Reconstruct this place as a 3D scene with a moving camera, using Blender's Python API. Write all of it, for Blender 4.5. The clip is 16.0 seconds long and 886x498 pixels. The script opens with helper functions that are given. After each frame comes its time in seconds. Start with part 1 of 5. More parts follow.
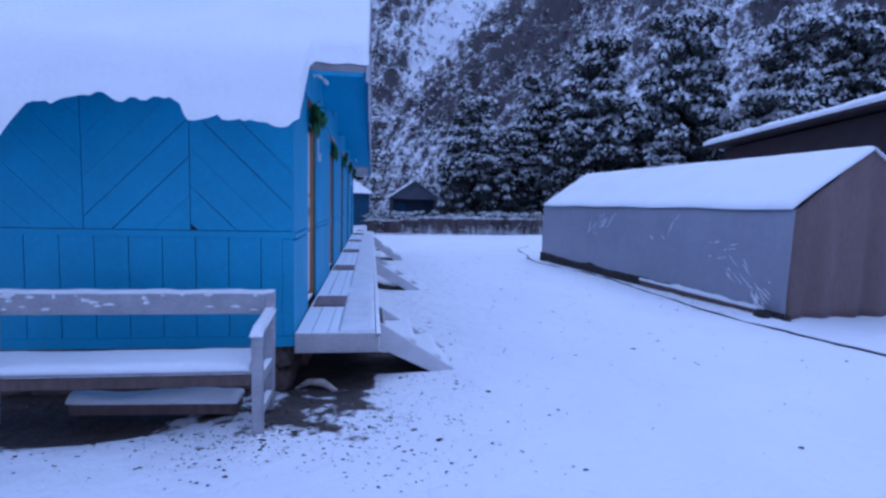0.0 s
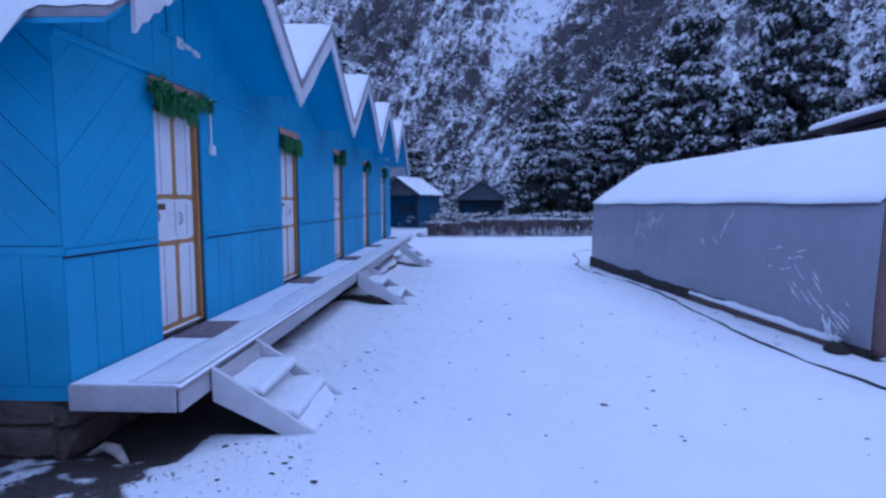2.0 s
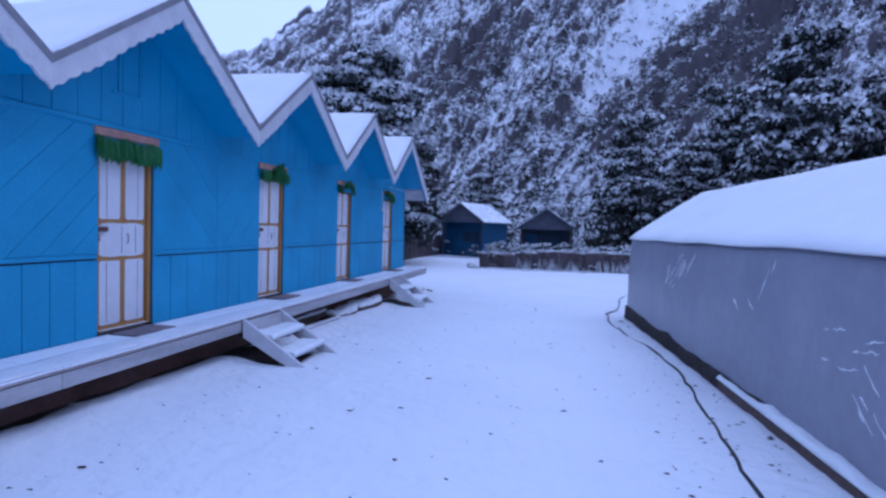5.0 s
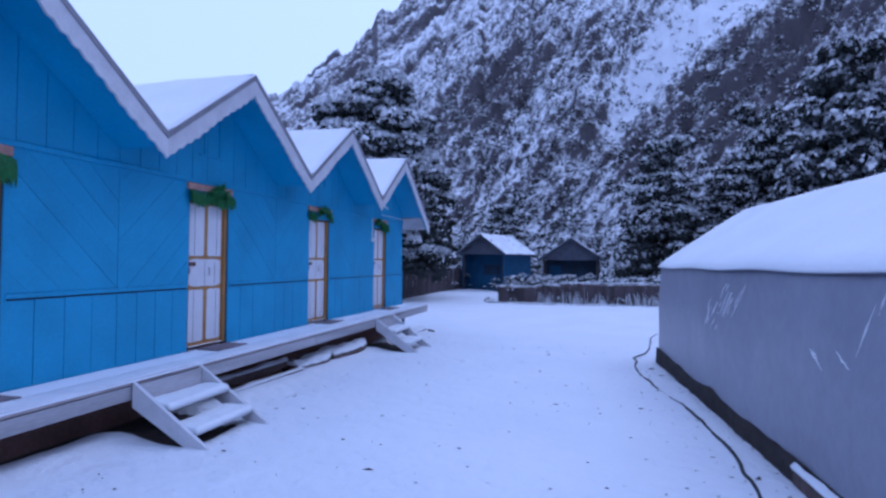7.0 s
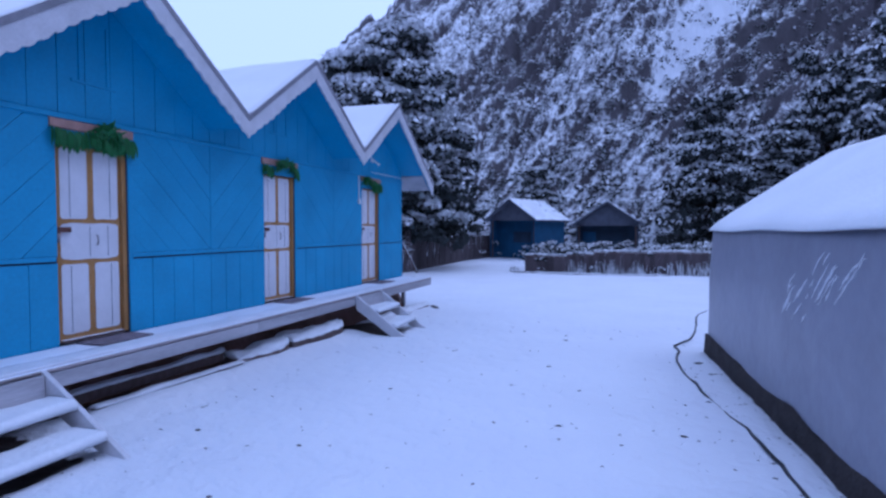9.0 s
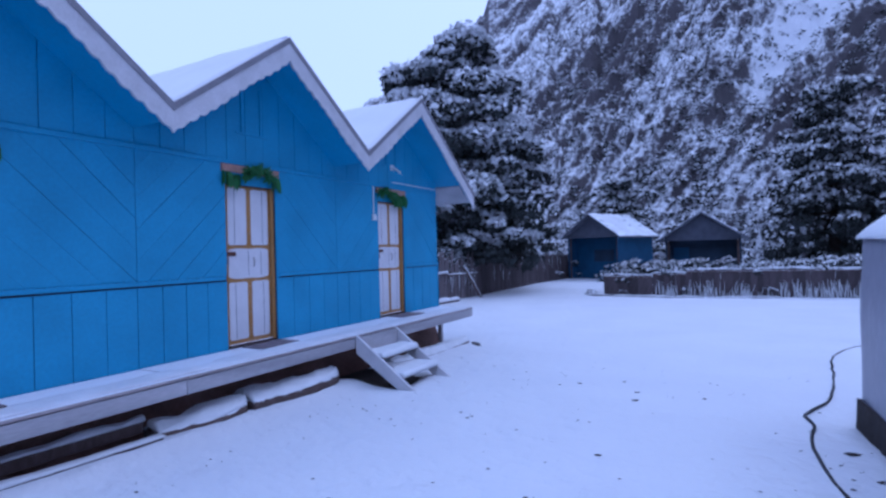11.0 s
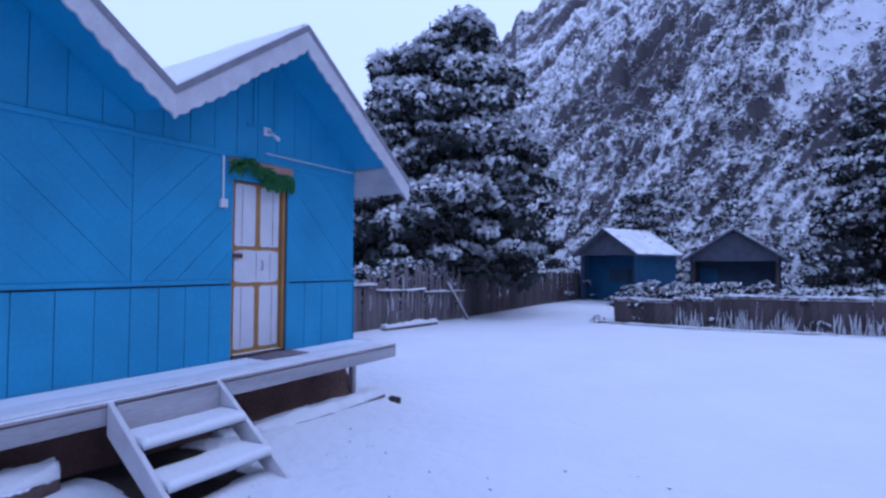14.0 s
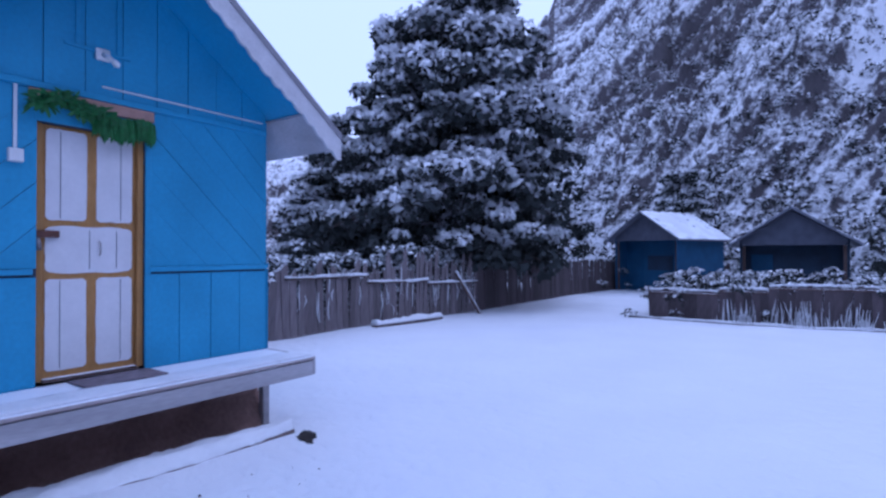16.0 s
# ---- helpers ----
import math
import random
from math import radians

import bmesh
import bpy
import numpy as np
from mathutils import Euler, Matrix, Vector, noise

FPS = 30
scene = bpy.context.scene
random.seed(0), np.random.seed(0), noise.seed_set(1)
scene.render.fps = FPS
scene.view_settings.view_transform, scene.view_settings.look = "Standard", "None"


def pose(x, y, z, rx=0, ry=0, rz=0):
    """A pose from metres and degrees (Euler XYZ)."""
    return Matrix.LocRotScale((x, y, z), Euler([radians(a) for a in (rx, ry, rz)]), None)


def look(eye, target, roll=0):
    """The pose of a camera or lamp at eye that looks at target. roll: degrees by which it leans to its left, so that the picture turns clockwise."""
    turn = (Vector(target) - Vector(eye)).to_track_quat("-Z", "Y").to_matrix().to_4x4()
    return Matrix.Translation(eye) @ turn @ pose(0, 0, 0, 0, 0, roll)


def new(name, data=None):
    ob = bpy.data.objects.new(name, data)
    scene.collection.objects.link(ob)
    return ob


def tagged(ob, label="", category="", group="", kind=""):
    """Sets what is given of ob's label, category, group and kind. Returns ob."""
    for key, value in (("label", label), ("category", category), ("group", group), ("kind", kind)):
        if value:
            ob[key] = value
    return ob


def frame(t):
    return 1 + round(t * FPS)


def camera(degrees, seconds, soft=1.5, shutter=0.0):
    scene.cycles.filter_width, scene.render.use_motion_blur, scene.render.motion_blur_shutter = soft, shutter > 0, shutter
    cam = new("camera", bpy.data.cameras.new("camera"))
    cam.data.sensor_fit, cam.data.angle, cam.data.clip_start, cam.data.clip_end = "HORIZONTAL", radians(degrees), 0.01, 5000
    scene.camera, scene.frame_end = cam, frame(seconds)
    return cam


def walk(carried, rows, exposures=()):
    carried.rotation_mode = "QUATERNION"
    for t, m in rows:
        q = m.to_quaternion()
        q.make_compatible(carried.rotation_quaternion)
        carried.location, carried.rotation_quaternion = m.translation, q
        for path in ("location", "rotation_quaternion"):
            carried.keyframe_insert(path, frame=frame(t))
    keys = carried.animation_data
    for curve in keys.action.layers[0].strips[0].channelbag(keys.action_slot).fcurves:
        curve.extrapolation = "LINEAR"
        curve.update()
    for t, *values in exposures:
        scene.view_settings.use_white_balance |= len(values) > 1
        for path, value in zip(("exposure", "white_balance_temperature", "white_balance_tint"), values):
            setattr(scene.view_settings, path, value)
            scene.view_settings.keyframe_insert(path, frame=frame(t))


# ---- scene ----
cam = camera(79.3, 16.0, soft=2.6, shutter=0.0)
PATH = [
    (0, (0.699, -4.96, 1.78), (0.966, -2.986, 1.603), 1.3),
    (0.5, (1.181, -4.648, 1.767), (1.238, -2.654, 1.634), 1.2),
    (1, (1.635, -4.222, 1.761), (1.655, -2.224, 1.669), 0.8),
    (1.5, (2.153, -3.865, 1.779), (2.089, -1.871, 1.636), 0.1),
    (2, (2.663, -3.445, 1.779), (2.588, -1.454, 1.602), 0.1),
    (2.5, (3.147, -3.076, 1.792), (2.884, -1.099, 1.646), 1.1),
    (3, (3.698, -2.636, 1.822), (3.362, -0.668, 1.713), 1.5),
    (3.5, (4.184, -2.163, 1.852), (3.818, -0.199, 1.755), 2.3),
    (6, (5.097, 0.473, 1.871), (4.603, 2.41, 1.827), 0.4),
    (6.5, (5.171, 0.948, 1.86), (4.643, 2.877, 1.906), 0.3),
    (7, (5.281, 1.456, 1.817), (4.744, 3.382, 1.859), 0.6),
    (7.5, (5.382, 1.967, 1.805), (4.807, 3.883, 1.841), 0.7),
    (8, (5.425, 2.508, 1.8), (4.828, 4.416, 1.743), 0.6),
    (8.5, (5.484, 3.147, 1.773), (4.831, 5.034, 1.662), 0.4),
    (9, (5.453, 3.767, 1.751), (4.783, 5.65, 1.673), 0.1),
    (9.5, (5.424, 4.372, 1.732), (4.63, 6.207, 1.68), -0.5),
    (12, (5.543, 7.461, 1.705), (4.571, 9.209, 1.727), -1.4),
    (12.5, (5.514, 8.074, 1.709), (4.582, 9.844, 1.723), -0.5),
    (13, (5.431, 8.747, 1.702), (4.426, 10.476, 1.668), 0.9),
    (13.5, (5.29, 9.315, 1.702), (4.288, 11.046, 1.681), 0.8),
    (14, (5.196, 9.968, 1.633), (4.162, 11.679, 1.694), 0.4),
    (14.5, (5.179, 10.659, 1.581), (4.135, 12.361, 1.697), 0.2),
    (15, (5.171, 11.321, 1.592), (4.112, 13.017, 1.62), 0.3),
    (15.5, (5.07, 11.839, 1.593), (3.939, 13.487, 1.547), 0.0),
    (16, (4.931, 12.387, 1.558), (3.773, 14.018, 1.58), -0.1),
]
walk(cam, [(t, look(eye, target, roll)) for t, eye, target, roll in PATH], exposures=[(0, 0.13, 4230, 24), (2.5, 0.14, 4250, 24), (4, 0.2, 4350, 24), (9.5, 0.19, 4350, 24), (12, 0.22, 4400, 25), (16, 0.31, 4470, 27)])

# ---- world and light ----
world = bpy.data.worlds.new("world")
scene.world = world
world.use_nodes = True
wn = world.node_tree
sky = wn.nodes.new("ShaderNodeTexSky")
sky.sky_type = "NISHITA"
sky.sun_disc = False
sky.sun_elevation = radians(42)
sky.sun_rotation = radians(30)
sky.air_density = 1.0
sky.dust_density = 8.0
sky.ozone_density = 2.0
wn.nodes["Background"].inputs["Strength"].default_value = 0.11
veil = wn.nodes.new("ShaderNodeMix")  # even high cloud over the clear sky
veil.data_type = "RGBA"
veil.inputs["Factor"].default_value = 0.88
veil.inputs["B"].default_value = (6.7, 6.8, 7.2, 1)
wn.links.new(sky.outputs["Color"], veil.inputs["A"])
wn.links.new(veil.outputs["Result"], wn.nodes["Background"].inputs["Color"])
sun_data = bpy.data.lights.new("sun", "SUN")
sun_data.energy = 0.5
sun_data.angle = radians(50)
sun_data.color = (1.0, 0.95, 0.9)
sun = new("sun", sun_data)
sun.matrix_world = look((0, 0, 0), (-math.cos(radians(42)) * math.sin(radians(30)), -math.cos(radians(42)) * math.cos(radians(30)), -math.sin(radians(42))))


# ---- materials ----
def shader(name, base, rough=0.7, var=0.25, scale=6.0, fine=60.0, bump=0.2, dist=0.01, metal=0.0, tint=None, stretch=(1, 1, 1), spread=0.0, spec=0.3):
    """Principled material with colour change at two scales, relief and an even spread from piece to piece."""
    m = bpy.data.materials.new(name)
    m.use_nodes = True
    n, l = m.node_tree.nodes, m.node_tree.links
    p = n["Principled BSDF"]
    p.inputs["Roughness"].default_value = rough
    p.inputs["Metallic"].default_value = metal
    p.inputs["Specular IOR Level"].default_value = spec
    co = n.new("ShaderNodeTexCoord")
    mp = n.new("ShaderNodeMapping")
    mp.inputs["Scale"].default_value = stretch
    l.new(co.outputs["Object"], mp.inputs["Vector"])
    big, small = n.new("ShaderNodeTexNoise"), n.new("ShaderNodeTexNoise")
    for tex, sc in ((big, scale), (small, fine)):
        tex.inputs["Scale"].default_value = sc
        tex.inputs["Detail"].default_value = 5
        l.new(mp.outputs["Vector"], tex.inputs["Vector"])
    ramp = n.new("ShaderNodeMapRange")
    ramp.inputs["From Min"].default_value, ramp.inputs["From Max"].default_value = 0.3, 0.7
    l.new(big.outputs["Fac"], ramp.inputs["Value"])
    mix = n.new("ShaderNodeMix")
    mix.data_type = "RGBA"
    dark = tint or tuple(c * (1 - var) for c in base)
    mix.inputs["A"].default_value = (*dark, 1)
    mix.inputs["B"].default_value = (*base, 1)
    l.new(ramp.outputs["Result"], mix.inputs["Factor"])
    hsv = n.new("ShaderNodeHueSaturation")
    val = n.new("ShaderNodeMapRange")
    val.inputs["From Min"].default_value, val.inputs["From Max"].default_value = 0.25, 0.75
    val.inputs["To Min"].default_value, val.inputs["To Max"].default_value = 1 - var * 0.5, 1 + var * 0.4
    l.new(small.outputs["Fac"], val.inputs["Value"])
    last = val.outputs["Result"]
    if spread:
        info = n.new("ShaderNodeObjectInfo")
        sp = n.new("ShaderNodeMapRange")
        sp.inputs["To Min"].default_value, sp.inputs["To Max"].default_value = 1 - spread, 1 + spread
        l.new(info.outputs["Random"], sp.inputs["Value"])
        mul = n.new("ShaderNodeMath")
        mul.operation = "MULTIPLY"
        l.new(last, mul.inputs[0])
        l.new(sp.outputs["Result"], mul.inputs[1])
        last = mul.outputs["Value"]
    l.new(last, hsv.inputs["Value"])
    l.new(mix.outputs["Result"], hsv.inputs["Color"])
    l.new(hsv.outputs["Color"], p.inputs["Base Color"])
    b = n.new("ShaderNodeBump")
    b.inputs["Strength"].default_value, b.inputs["Distance"].default_value = bump, dist
    l.new(small.outputs["Fac"], b.inputs["Height"])
    l.new(b.outputs["Normal"], p.inputs["Normal"])
    return m


def dusted(m, amount=0.5, scale=5.0, up=0.35, colour=(0.83, 0.85, 0.9)):
    """Lays a broken dusting of snow on the upward faces of a material."""
    n, l = m.node_tree.nodes, m.node_tree.links
    p = n["Principled BSDF"]
    src = p.inputs["Base Color"].links[0].from_socket
    geo = n.new("ShaderNodeNewGeometry")
    sep = n.new("ShaderNodeSeparateXYZ")
    l.new(geo.outputs["Normal"], sep.inputs[0])
    tex = n.new("ShaderNodeTexNoise")
    tex.inputs["Scale"].default_value, tex.inputs["Detail"].default_value = scale, 6
    l.new(geo.outputs["Position"], tex.inputs["Vector"])
    add = n.new("ShaderNodeMath")
    add.operation = "ADD"
    l.new(sep.outputs["Z"], add.inputs[0])
    l.new(tex.outputs["Fac"], add.inputs[1])
    r = n.new("ShaderNodeMapRange")
    r.inputs["From Min"].default_value = up + 1.0 - amount
    r.inputs["From Max"].default_value = up + 1.12 - amount
    l.new(add.outputs["Value"], r.inputs["Value"])
    mix = n.new("ShaderNodeMix")
    mix.data_type = "RGBA"
    mix.inputs["B"].default_value = (*colour, 1)
    l.new(r.outputs["Result"], mix.inputs["Factor"])
    l.new(src, mix.inputs["A"])
    l.new(mix.outputs["Result"], p.inputs["Base Color"])
    return m


SNOW = shader("snow", (0.78, 0.79, 0.82), 0.65, 0.05, 1.5, 25, 0.35, 0.02)
SNOW_OLD = shader("trodden_snow", (0.8, 0.81, 0.85), 0.7, 0.14, 4, 45, 0.5, 0.02)
BLUE = shader("blue_paint", (0.085, 0.335, 0.56), 0.55, 0.16, 1.6, 30, 0.12, 0.004, stretch=(1, 1, 1), spread=0.02)
# Dark blue-grey behind the boards; puts the shade of the gaps into colour.
GAP_SHADE = shader("gap_shade_blue", (0.05, 0.065, 0.1), 0.8, 0.3, 5, 50)
WHITE = shader("white_paint", (0.64, 0.63, 0.66), 0.55, 0.14, 5, 40, 0.2, 0.004, spread=0.04)
FASCIA = shader("weathered_white_board", (0.5, 0.48, 0.5), 0.65, 0.3, 2.2, 40, 0.3, 0.004, stretch=(1, 0.25, 2), spread=0.06)
HUTGABLE = shader("hut_gable_board", (0.12, 0.13, 0.17), 0.7, 0.3, 3, 30)
DOORWHITE = shader("door_panel_white", (0.76, 0.74, 0.76), 0.5, 0.08, 4, 30, 0.1, 0.003)
ORANGE = shader("ochre_paint", (0.45, 0.24, 0.075), 0.55, 0.25, 8, 60, 0.2, 0.003, stretch=(1, 1, 0.3))
LINTEL = shader("pale_pink_wood", (0.5, 0.3, 0.24), 0.7, 0.3, 9, 60, 0.2, 0.003)
CAPGREY = shader("grey_edge_board", (0.28, 0.27, 0.3), 0.6, 0.25, 7, 50, 0.2, 0.004)
DECK = dusted(shader("deck_planks", (0.42, 0.36, 0.36), 0.75, 0.3, 4, 50, 0.3, 0.004, stretch=(6, 1, 6), spread=0.1), 0.62, 2.6)
BENCHW = dusted(shader("bench_wood", (0.38, 0.37, 0.4), 0.6, 0.25, 6, 50, 0.3, 0.004), 0.6, 9)
SOIL = shader("dark_soil", (0.05, 0.041, 0.039), 0.9, 0.5, 5, 40, 0.8, 0.03)
EARTH = shader("brown_earth", (0.36, 0.23, 0.19), 0.95, 0.4, 2.0, 22, 0.7, 0.03)
STONE = shader("brown_stone", (0.17, 0.125, 0.11), 0.9, 0.45, 3, 25, 0.6, 0.03)
TIMBER = dusted(shader("old_timber", (0.14, 0.10, 0.09), 0.85, 0.4, 5, 60, 0.4, 0.006, stretch=(4, 4, 1), spread=0.25), 0.3, 9)
GREYFENCE = dusted(shader("grey_fence_board", (0.2, 0.17, 0.175), 0.85, 0.4, 4, 60, 0.4, 0.006, stretch=(5, 5, 1), spread=0.3), 0.3, 9)
FENCE = dusted(shader("fence_board", (0.1, 0.08, 0.084), 0.85, 0.4, 4, 60, 0.4, 0.006, stretch=(5, 5, 1), spread=0.3), 0.25, 9)
TARP = shader("tarpaulin", (0.29, 0.29, 0.35), 0.4, 0.16, 0.7, 7, 0.35, 0.025, spec=0.45)
TARP_END = shader("brown_canvas", (0.2, 0.145, 0.14), 0.7, 0.3, 1.4, 30, 0.3, 0.01, stretch=(1, 1, 0.25))
RUBBER = shader("black_hose", (0.03, 0.03, 0.035), 0.5, 0.2)
LEAF = shader("garland_leaf", (0.04, 0.17, 0.045), 0.5, 0.4, 20, 80)
FOLIAGE = shader("evergreen_leaf", (0.042, 0.05, 0.05), 0.7, 0.5, 1.3, 10, 0.1, 0.01)
SNOW_LUMP = shader("snow_on_branches", (0.84, 0.85, 0.88), 0.7, 0.15, 0.9, 8, 0.2, 0.02)
BARK = shader("bark", (0.06, 0.045, 0.04), 0.9, 0.4, 6, 40, 0.8, 0.02, stretch=(3, 3, 0.6))
HUTBLUE = shader("faded_blue_hut", (0.03, 0.10, 0.2), 0.65, 0.3, 1.5, 20, 0.2, 0.005)
HUTDARK = shader("dark_hut_wall", (0.035, 0.06, 0.1), 0.7, 0.35, 1.5, 20, 0.2, 0.005)
SHEDDARK = shader("dark_shed", (0.035, 0.025, 0.028), 0.85, 0.3, 2, 20, 0.2, 0.01)
HUTROOF = dusted(shader("hut_roof_edge", (0.2, 0.21, 0.26), 0.6, 0.25, 3, 30), 0.22, 2.5)
STEEL = shader("dull_steel", (0.3, 0.27, 0.27), 0.45, 0.2, metal=0.7)
PLASTIC = shader("white_plastic", (0.75, 0.75, 0.76), 0.4, 0.04)
MATT = shader("doormat", (0.25, 0.21, 0.235), 0.95, 0.4, 12, 90, 0.6, 0.006)
PALEWOOD = shader("pale_root", (0.5, 0.44, 0.4), 0.8, 0.3, 9, 60, 0.4, 0.003)
RUST = shader("rusty_hasp", (0.16, 0.075, 0.055), 0.7, 0.4, 14, 60)


def ground_material():
    m = bpy.data.materials.new("snowy_ground")
    m.use_nodes = True
    n, l = m.node_tree.nodes, m.node_tree.links
    p = n["Principled BSDF"]
    p.inputs["Roughness"].default_value = 0.7
    geo = n.new("ShaderNodeNewGeometry")
    at = n.new("ShaderNodeAttribute")
    at.attribute_name = "bare"
    tex, fine, soft = (n.new("ShaderNodeTexNoise") for _ in range(3))
    for t, sc, d in ((tex, 5.0, 8), (fine, 38.0, 4), (soft, 0.7, 4)):
        t.inputs["Scale"].default_value, t.inputs["Detail"].default_value = sc, d
        l.new(geo.outputs["Position"], t.inputs["Vector"])
    add = n.new("ShaderNodeMath")
    add.operation = "ADD"
    l.new(at.outputs["Fac"], add.inputs[0])
    l.new(tex.outputs["Fac"], add.inputs[1])
    r = n.new("ShaderNodeMapRange")
    r.inputs["From Min"].default_value, r.inputs["From Max"].default_value = 0.98, 1.08
    l.new(add.outputs["Value"], r.inputs["Value"])
    snowc = n.new("ShaderNodeMix")
    snowc.data_type = "RGBA"
    snowc.inputs["A"].default_value, snowc.inputs["B"].default_value = (0.68, 0.69, 0.74, 1), (0.79, 0.80, 0.83, 1)
    l.new(soft.outputs["Fac"], snowc.inputs["Factor"])
    soil = n.new("ShaderNodeMix")
    soil.data_type = "RGBA"
    soil.inputs["A"].default_value, soil.inputs["B"].default_value = (0.022, 0.018, 0.018, 1), (0.08, 0.06, 0.054, 1)
    l.new(fine.outputs["Fac"], soil.inputs["Factor"])
    mix = n.new("ShaderNodeMix")
    mix.data_type = "RGBA"
    l.new(r.outputs["Result"], mix.inputs["Factor"])
    l.new(snowc.outputs["Result"], mix.inputs["A"])
    l.new(soil.outputs["Result"], mix.inputs["B"])
    l.new(mix.outputs["Result"], p.inputs["Base Color"])
    b = n.new("ShaderNodeBump")
    b.inputs["Strength"].default_value, b.inputs["Distance"].default_value = 0.8, 0.085
    l.new(tex.outputs["Fac"], b.inputs["Height"])
    b2 = n.new("ShaderNodeBump")
    b2.inputs["Strength"].default_value, b2.inputs["Distance"].default_value = 0.3, 0.008
    l.new(fine.outputs["Fac"], b2.inputs["Height"])
    l.new(b.outputs["Normal"], b2.inputs["Normal"])
    l.new(b2.outputs["Normal"], p.inputs["Normal"])
    return m


def mountain_material():
    """Snow caught on ledges, dark rock and scrub where it is steep."""
    m = bpy.data.materials.new("snowy_rock")
    m.use_nodes = True
    n, l = m.node_tree.nodes, m.node_tree.links
    p = n["Principled BSDF"]
    p.inputs["Roughness"].default_value = 0.85
    geo = n.new("ShaderNodeNewGeometry")
    at = n.new("ShaderNodeAttribute")
    at.attribute_name = "cover"
    tex, fine = n.new("ShaderNodeTexNoise"), n.new("ShaderNodeTexNoise")
    grain = n.new("ShaderNodeAttribute")
    grain.attribute_name = "strata"
    for t, sc, d, src in ((tex, 1.0, 11, grain.outputs["Vector"]), (fine, 0.9, 8, geo.outputs["Position"])):
        t.inputs["Scale"].default_value, t.inputs["Detail"].default_value = sc, d
        t.inputs["Roughness"].default_value = 0.74
        l.new(src, t.inputs["Vector"])
    a = n.new("ShaderNodeMath")
    a.operation = "ADD"
    l.new(at.outputs["Fac"], a.inputs[0])
    l.new(tex.outputs["Fac"], a.inputs[1])
    a2 = n.new("ShaderNodeMath")
    a2.operation = "ADD"
    l.new(a.outputs["Value"], a2.inputs[0])
    l.new(fine.outputs["Fac"], a2.inputs[1])
    r = n.new("ShaderNodeMapRange")
    r.inputs["From Min"].default_value, r.inputs["From Max"].default_value = 1.56, 1.78
    l.new(a2.outputs["Value"], r.inputs["Value"])
    rock = n.new("ShaderNodeMix")
    rock.data_type = "RGBA"
    rock.inputs["A"].default_value, rock.inputs["B"].default_value = (0.03, 0.03, 0.036, 1), (0.11, 0.092, 0.102, 1)
    l.new(fine.outputs["Fac"], rock.inputs["Factor"])
    mix = n.new("ShaderNodeMix")
    mix.data_type = "RGBA"
    mix.inputs["B"].default_value = (0.78, 0.79, 0.83, 1)
    l.new(r.outputs["Result"], mix.inputs["Factor"])
    l.new(rock.outputs["Result"], mix.inputs["A"])
    l.new(mix.outputs["Result"], p.inputs["Base Color"])
    b = n.new("ShaderNodeBump")
    b.inputs["Strength"].default_value, b.inputs["Distance"].default_value = 0.6, 1.2
    l.new(tex.outputs["Fac"], b.inputs["Height"])
    l.new(b.outputs["Normal"], p.inputs["Normal"])
    return m


GROUND, MOUNTAIN = ground_material(), mountain_material()

# ---- mesh helpers ----
rng = np.random.default_rng(7)


def lattice(ix, iy, seed):
    h = (ix.astype(np.int64) * 374761393 + iy.astype(np.int64) * 668265263 + seed * 144665) & 0x7FFFFFFF
    h = ((h ^ (h >> 13)) * 1274126177) & 0x7FFFFFFF
    return ((h ^ (h >> 16)) & 0xFFFF) / 65535.0


def vnoise(x, y, seed=0):
    x, y = np.asarray(x, float), np.asarray(y, float)
    ix, iy = np.floor(x), np.floor(y)
    fx, fy = x - ix, y - iy
    fx, fy = fx * fx * (3 - 2 * fx), fy * fy * (3 - 2 * fy)
    a, b = lattice(ix, iy, seed), lattice(ix + 1, iy, seed)
    c, d = lattice(ix, iy + 1, seed), lattice(ix + 1, iy + 1, seed)
    return (a + (b - a) * fx) * (1 - fy) + (c + (d - c) * fx) * fy


def fbm(x, y, octaves=4, seed=0, gain=0.5):
    total, amp, norm = 0.0, 1.0, 0.0
    for o in range(octaves):
        total = total + amp * (vnoise(x * 2 ** o, y * 2 ** o, seed + o) - 0.5)
        norm += amp
        amp *= gain
    return total / norm


def ground_z(x, y):
    x, y = np.asarray(x, float), np.asarray(y, float)
    return 0.06 - 0.0155 * np.clip(y, -12, 34) + 0.05 * fbm(x * 0.5, y * 0.5, 3, 3) + 0.03 * fbm(x * 2.2, y * 2.2, 2, 5) + 0.016 * fbm(x * 5.5, y * 5.5, 2, 6)


def mesh_from(verts, faces, smooth=False, name="mesh"):
    me = bpy.data.meshes.new(name)
    me.from_pydata([tuple(v) for v in verts], [], faces)
    if smooth:
        me.polygons.foreach_set("use_smooth", [True] * len(me.polygons))
    me.update()
    return me


def finish(bm, smooth=False, name="mesh"):
    bmesh.ops.recalc_face_normals(bm, faces=bm.faces)
    me = bpy.data.meshes.new(name)
    bm.to_mesh(me)
    bm.free()
    if smooth:
        me.polygons.foreach_set("use_smooth", [True] * len(me.polygons))
    return me


def part(name, me, material, parent=None, label="", at=None):
    """Links a mesh as one object, under a thing or a part if given."""
    if isinstance(me, bmesh.types.BMesh):
        me = finish(me)
    ob = new(name, me)
    if material is not None and not me.materials:
        me.materials.append(material)
    if parent is not None:
        ob.parent = parent
    if at is not None:
        ob.matrix_basis = at
    if label:
        ob["label"] = label
    return ob


def thing(name, label, category, at=None, group="", kind=""):
    ob = new(name)
    if at is not None:
        ob.matrix_basis = at
    return tagged(ob, label, category, group, kind)


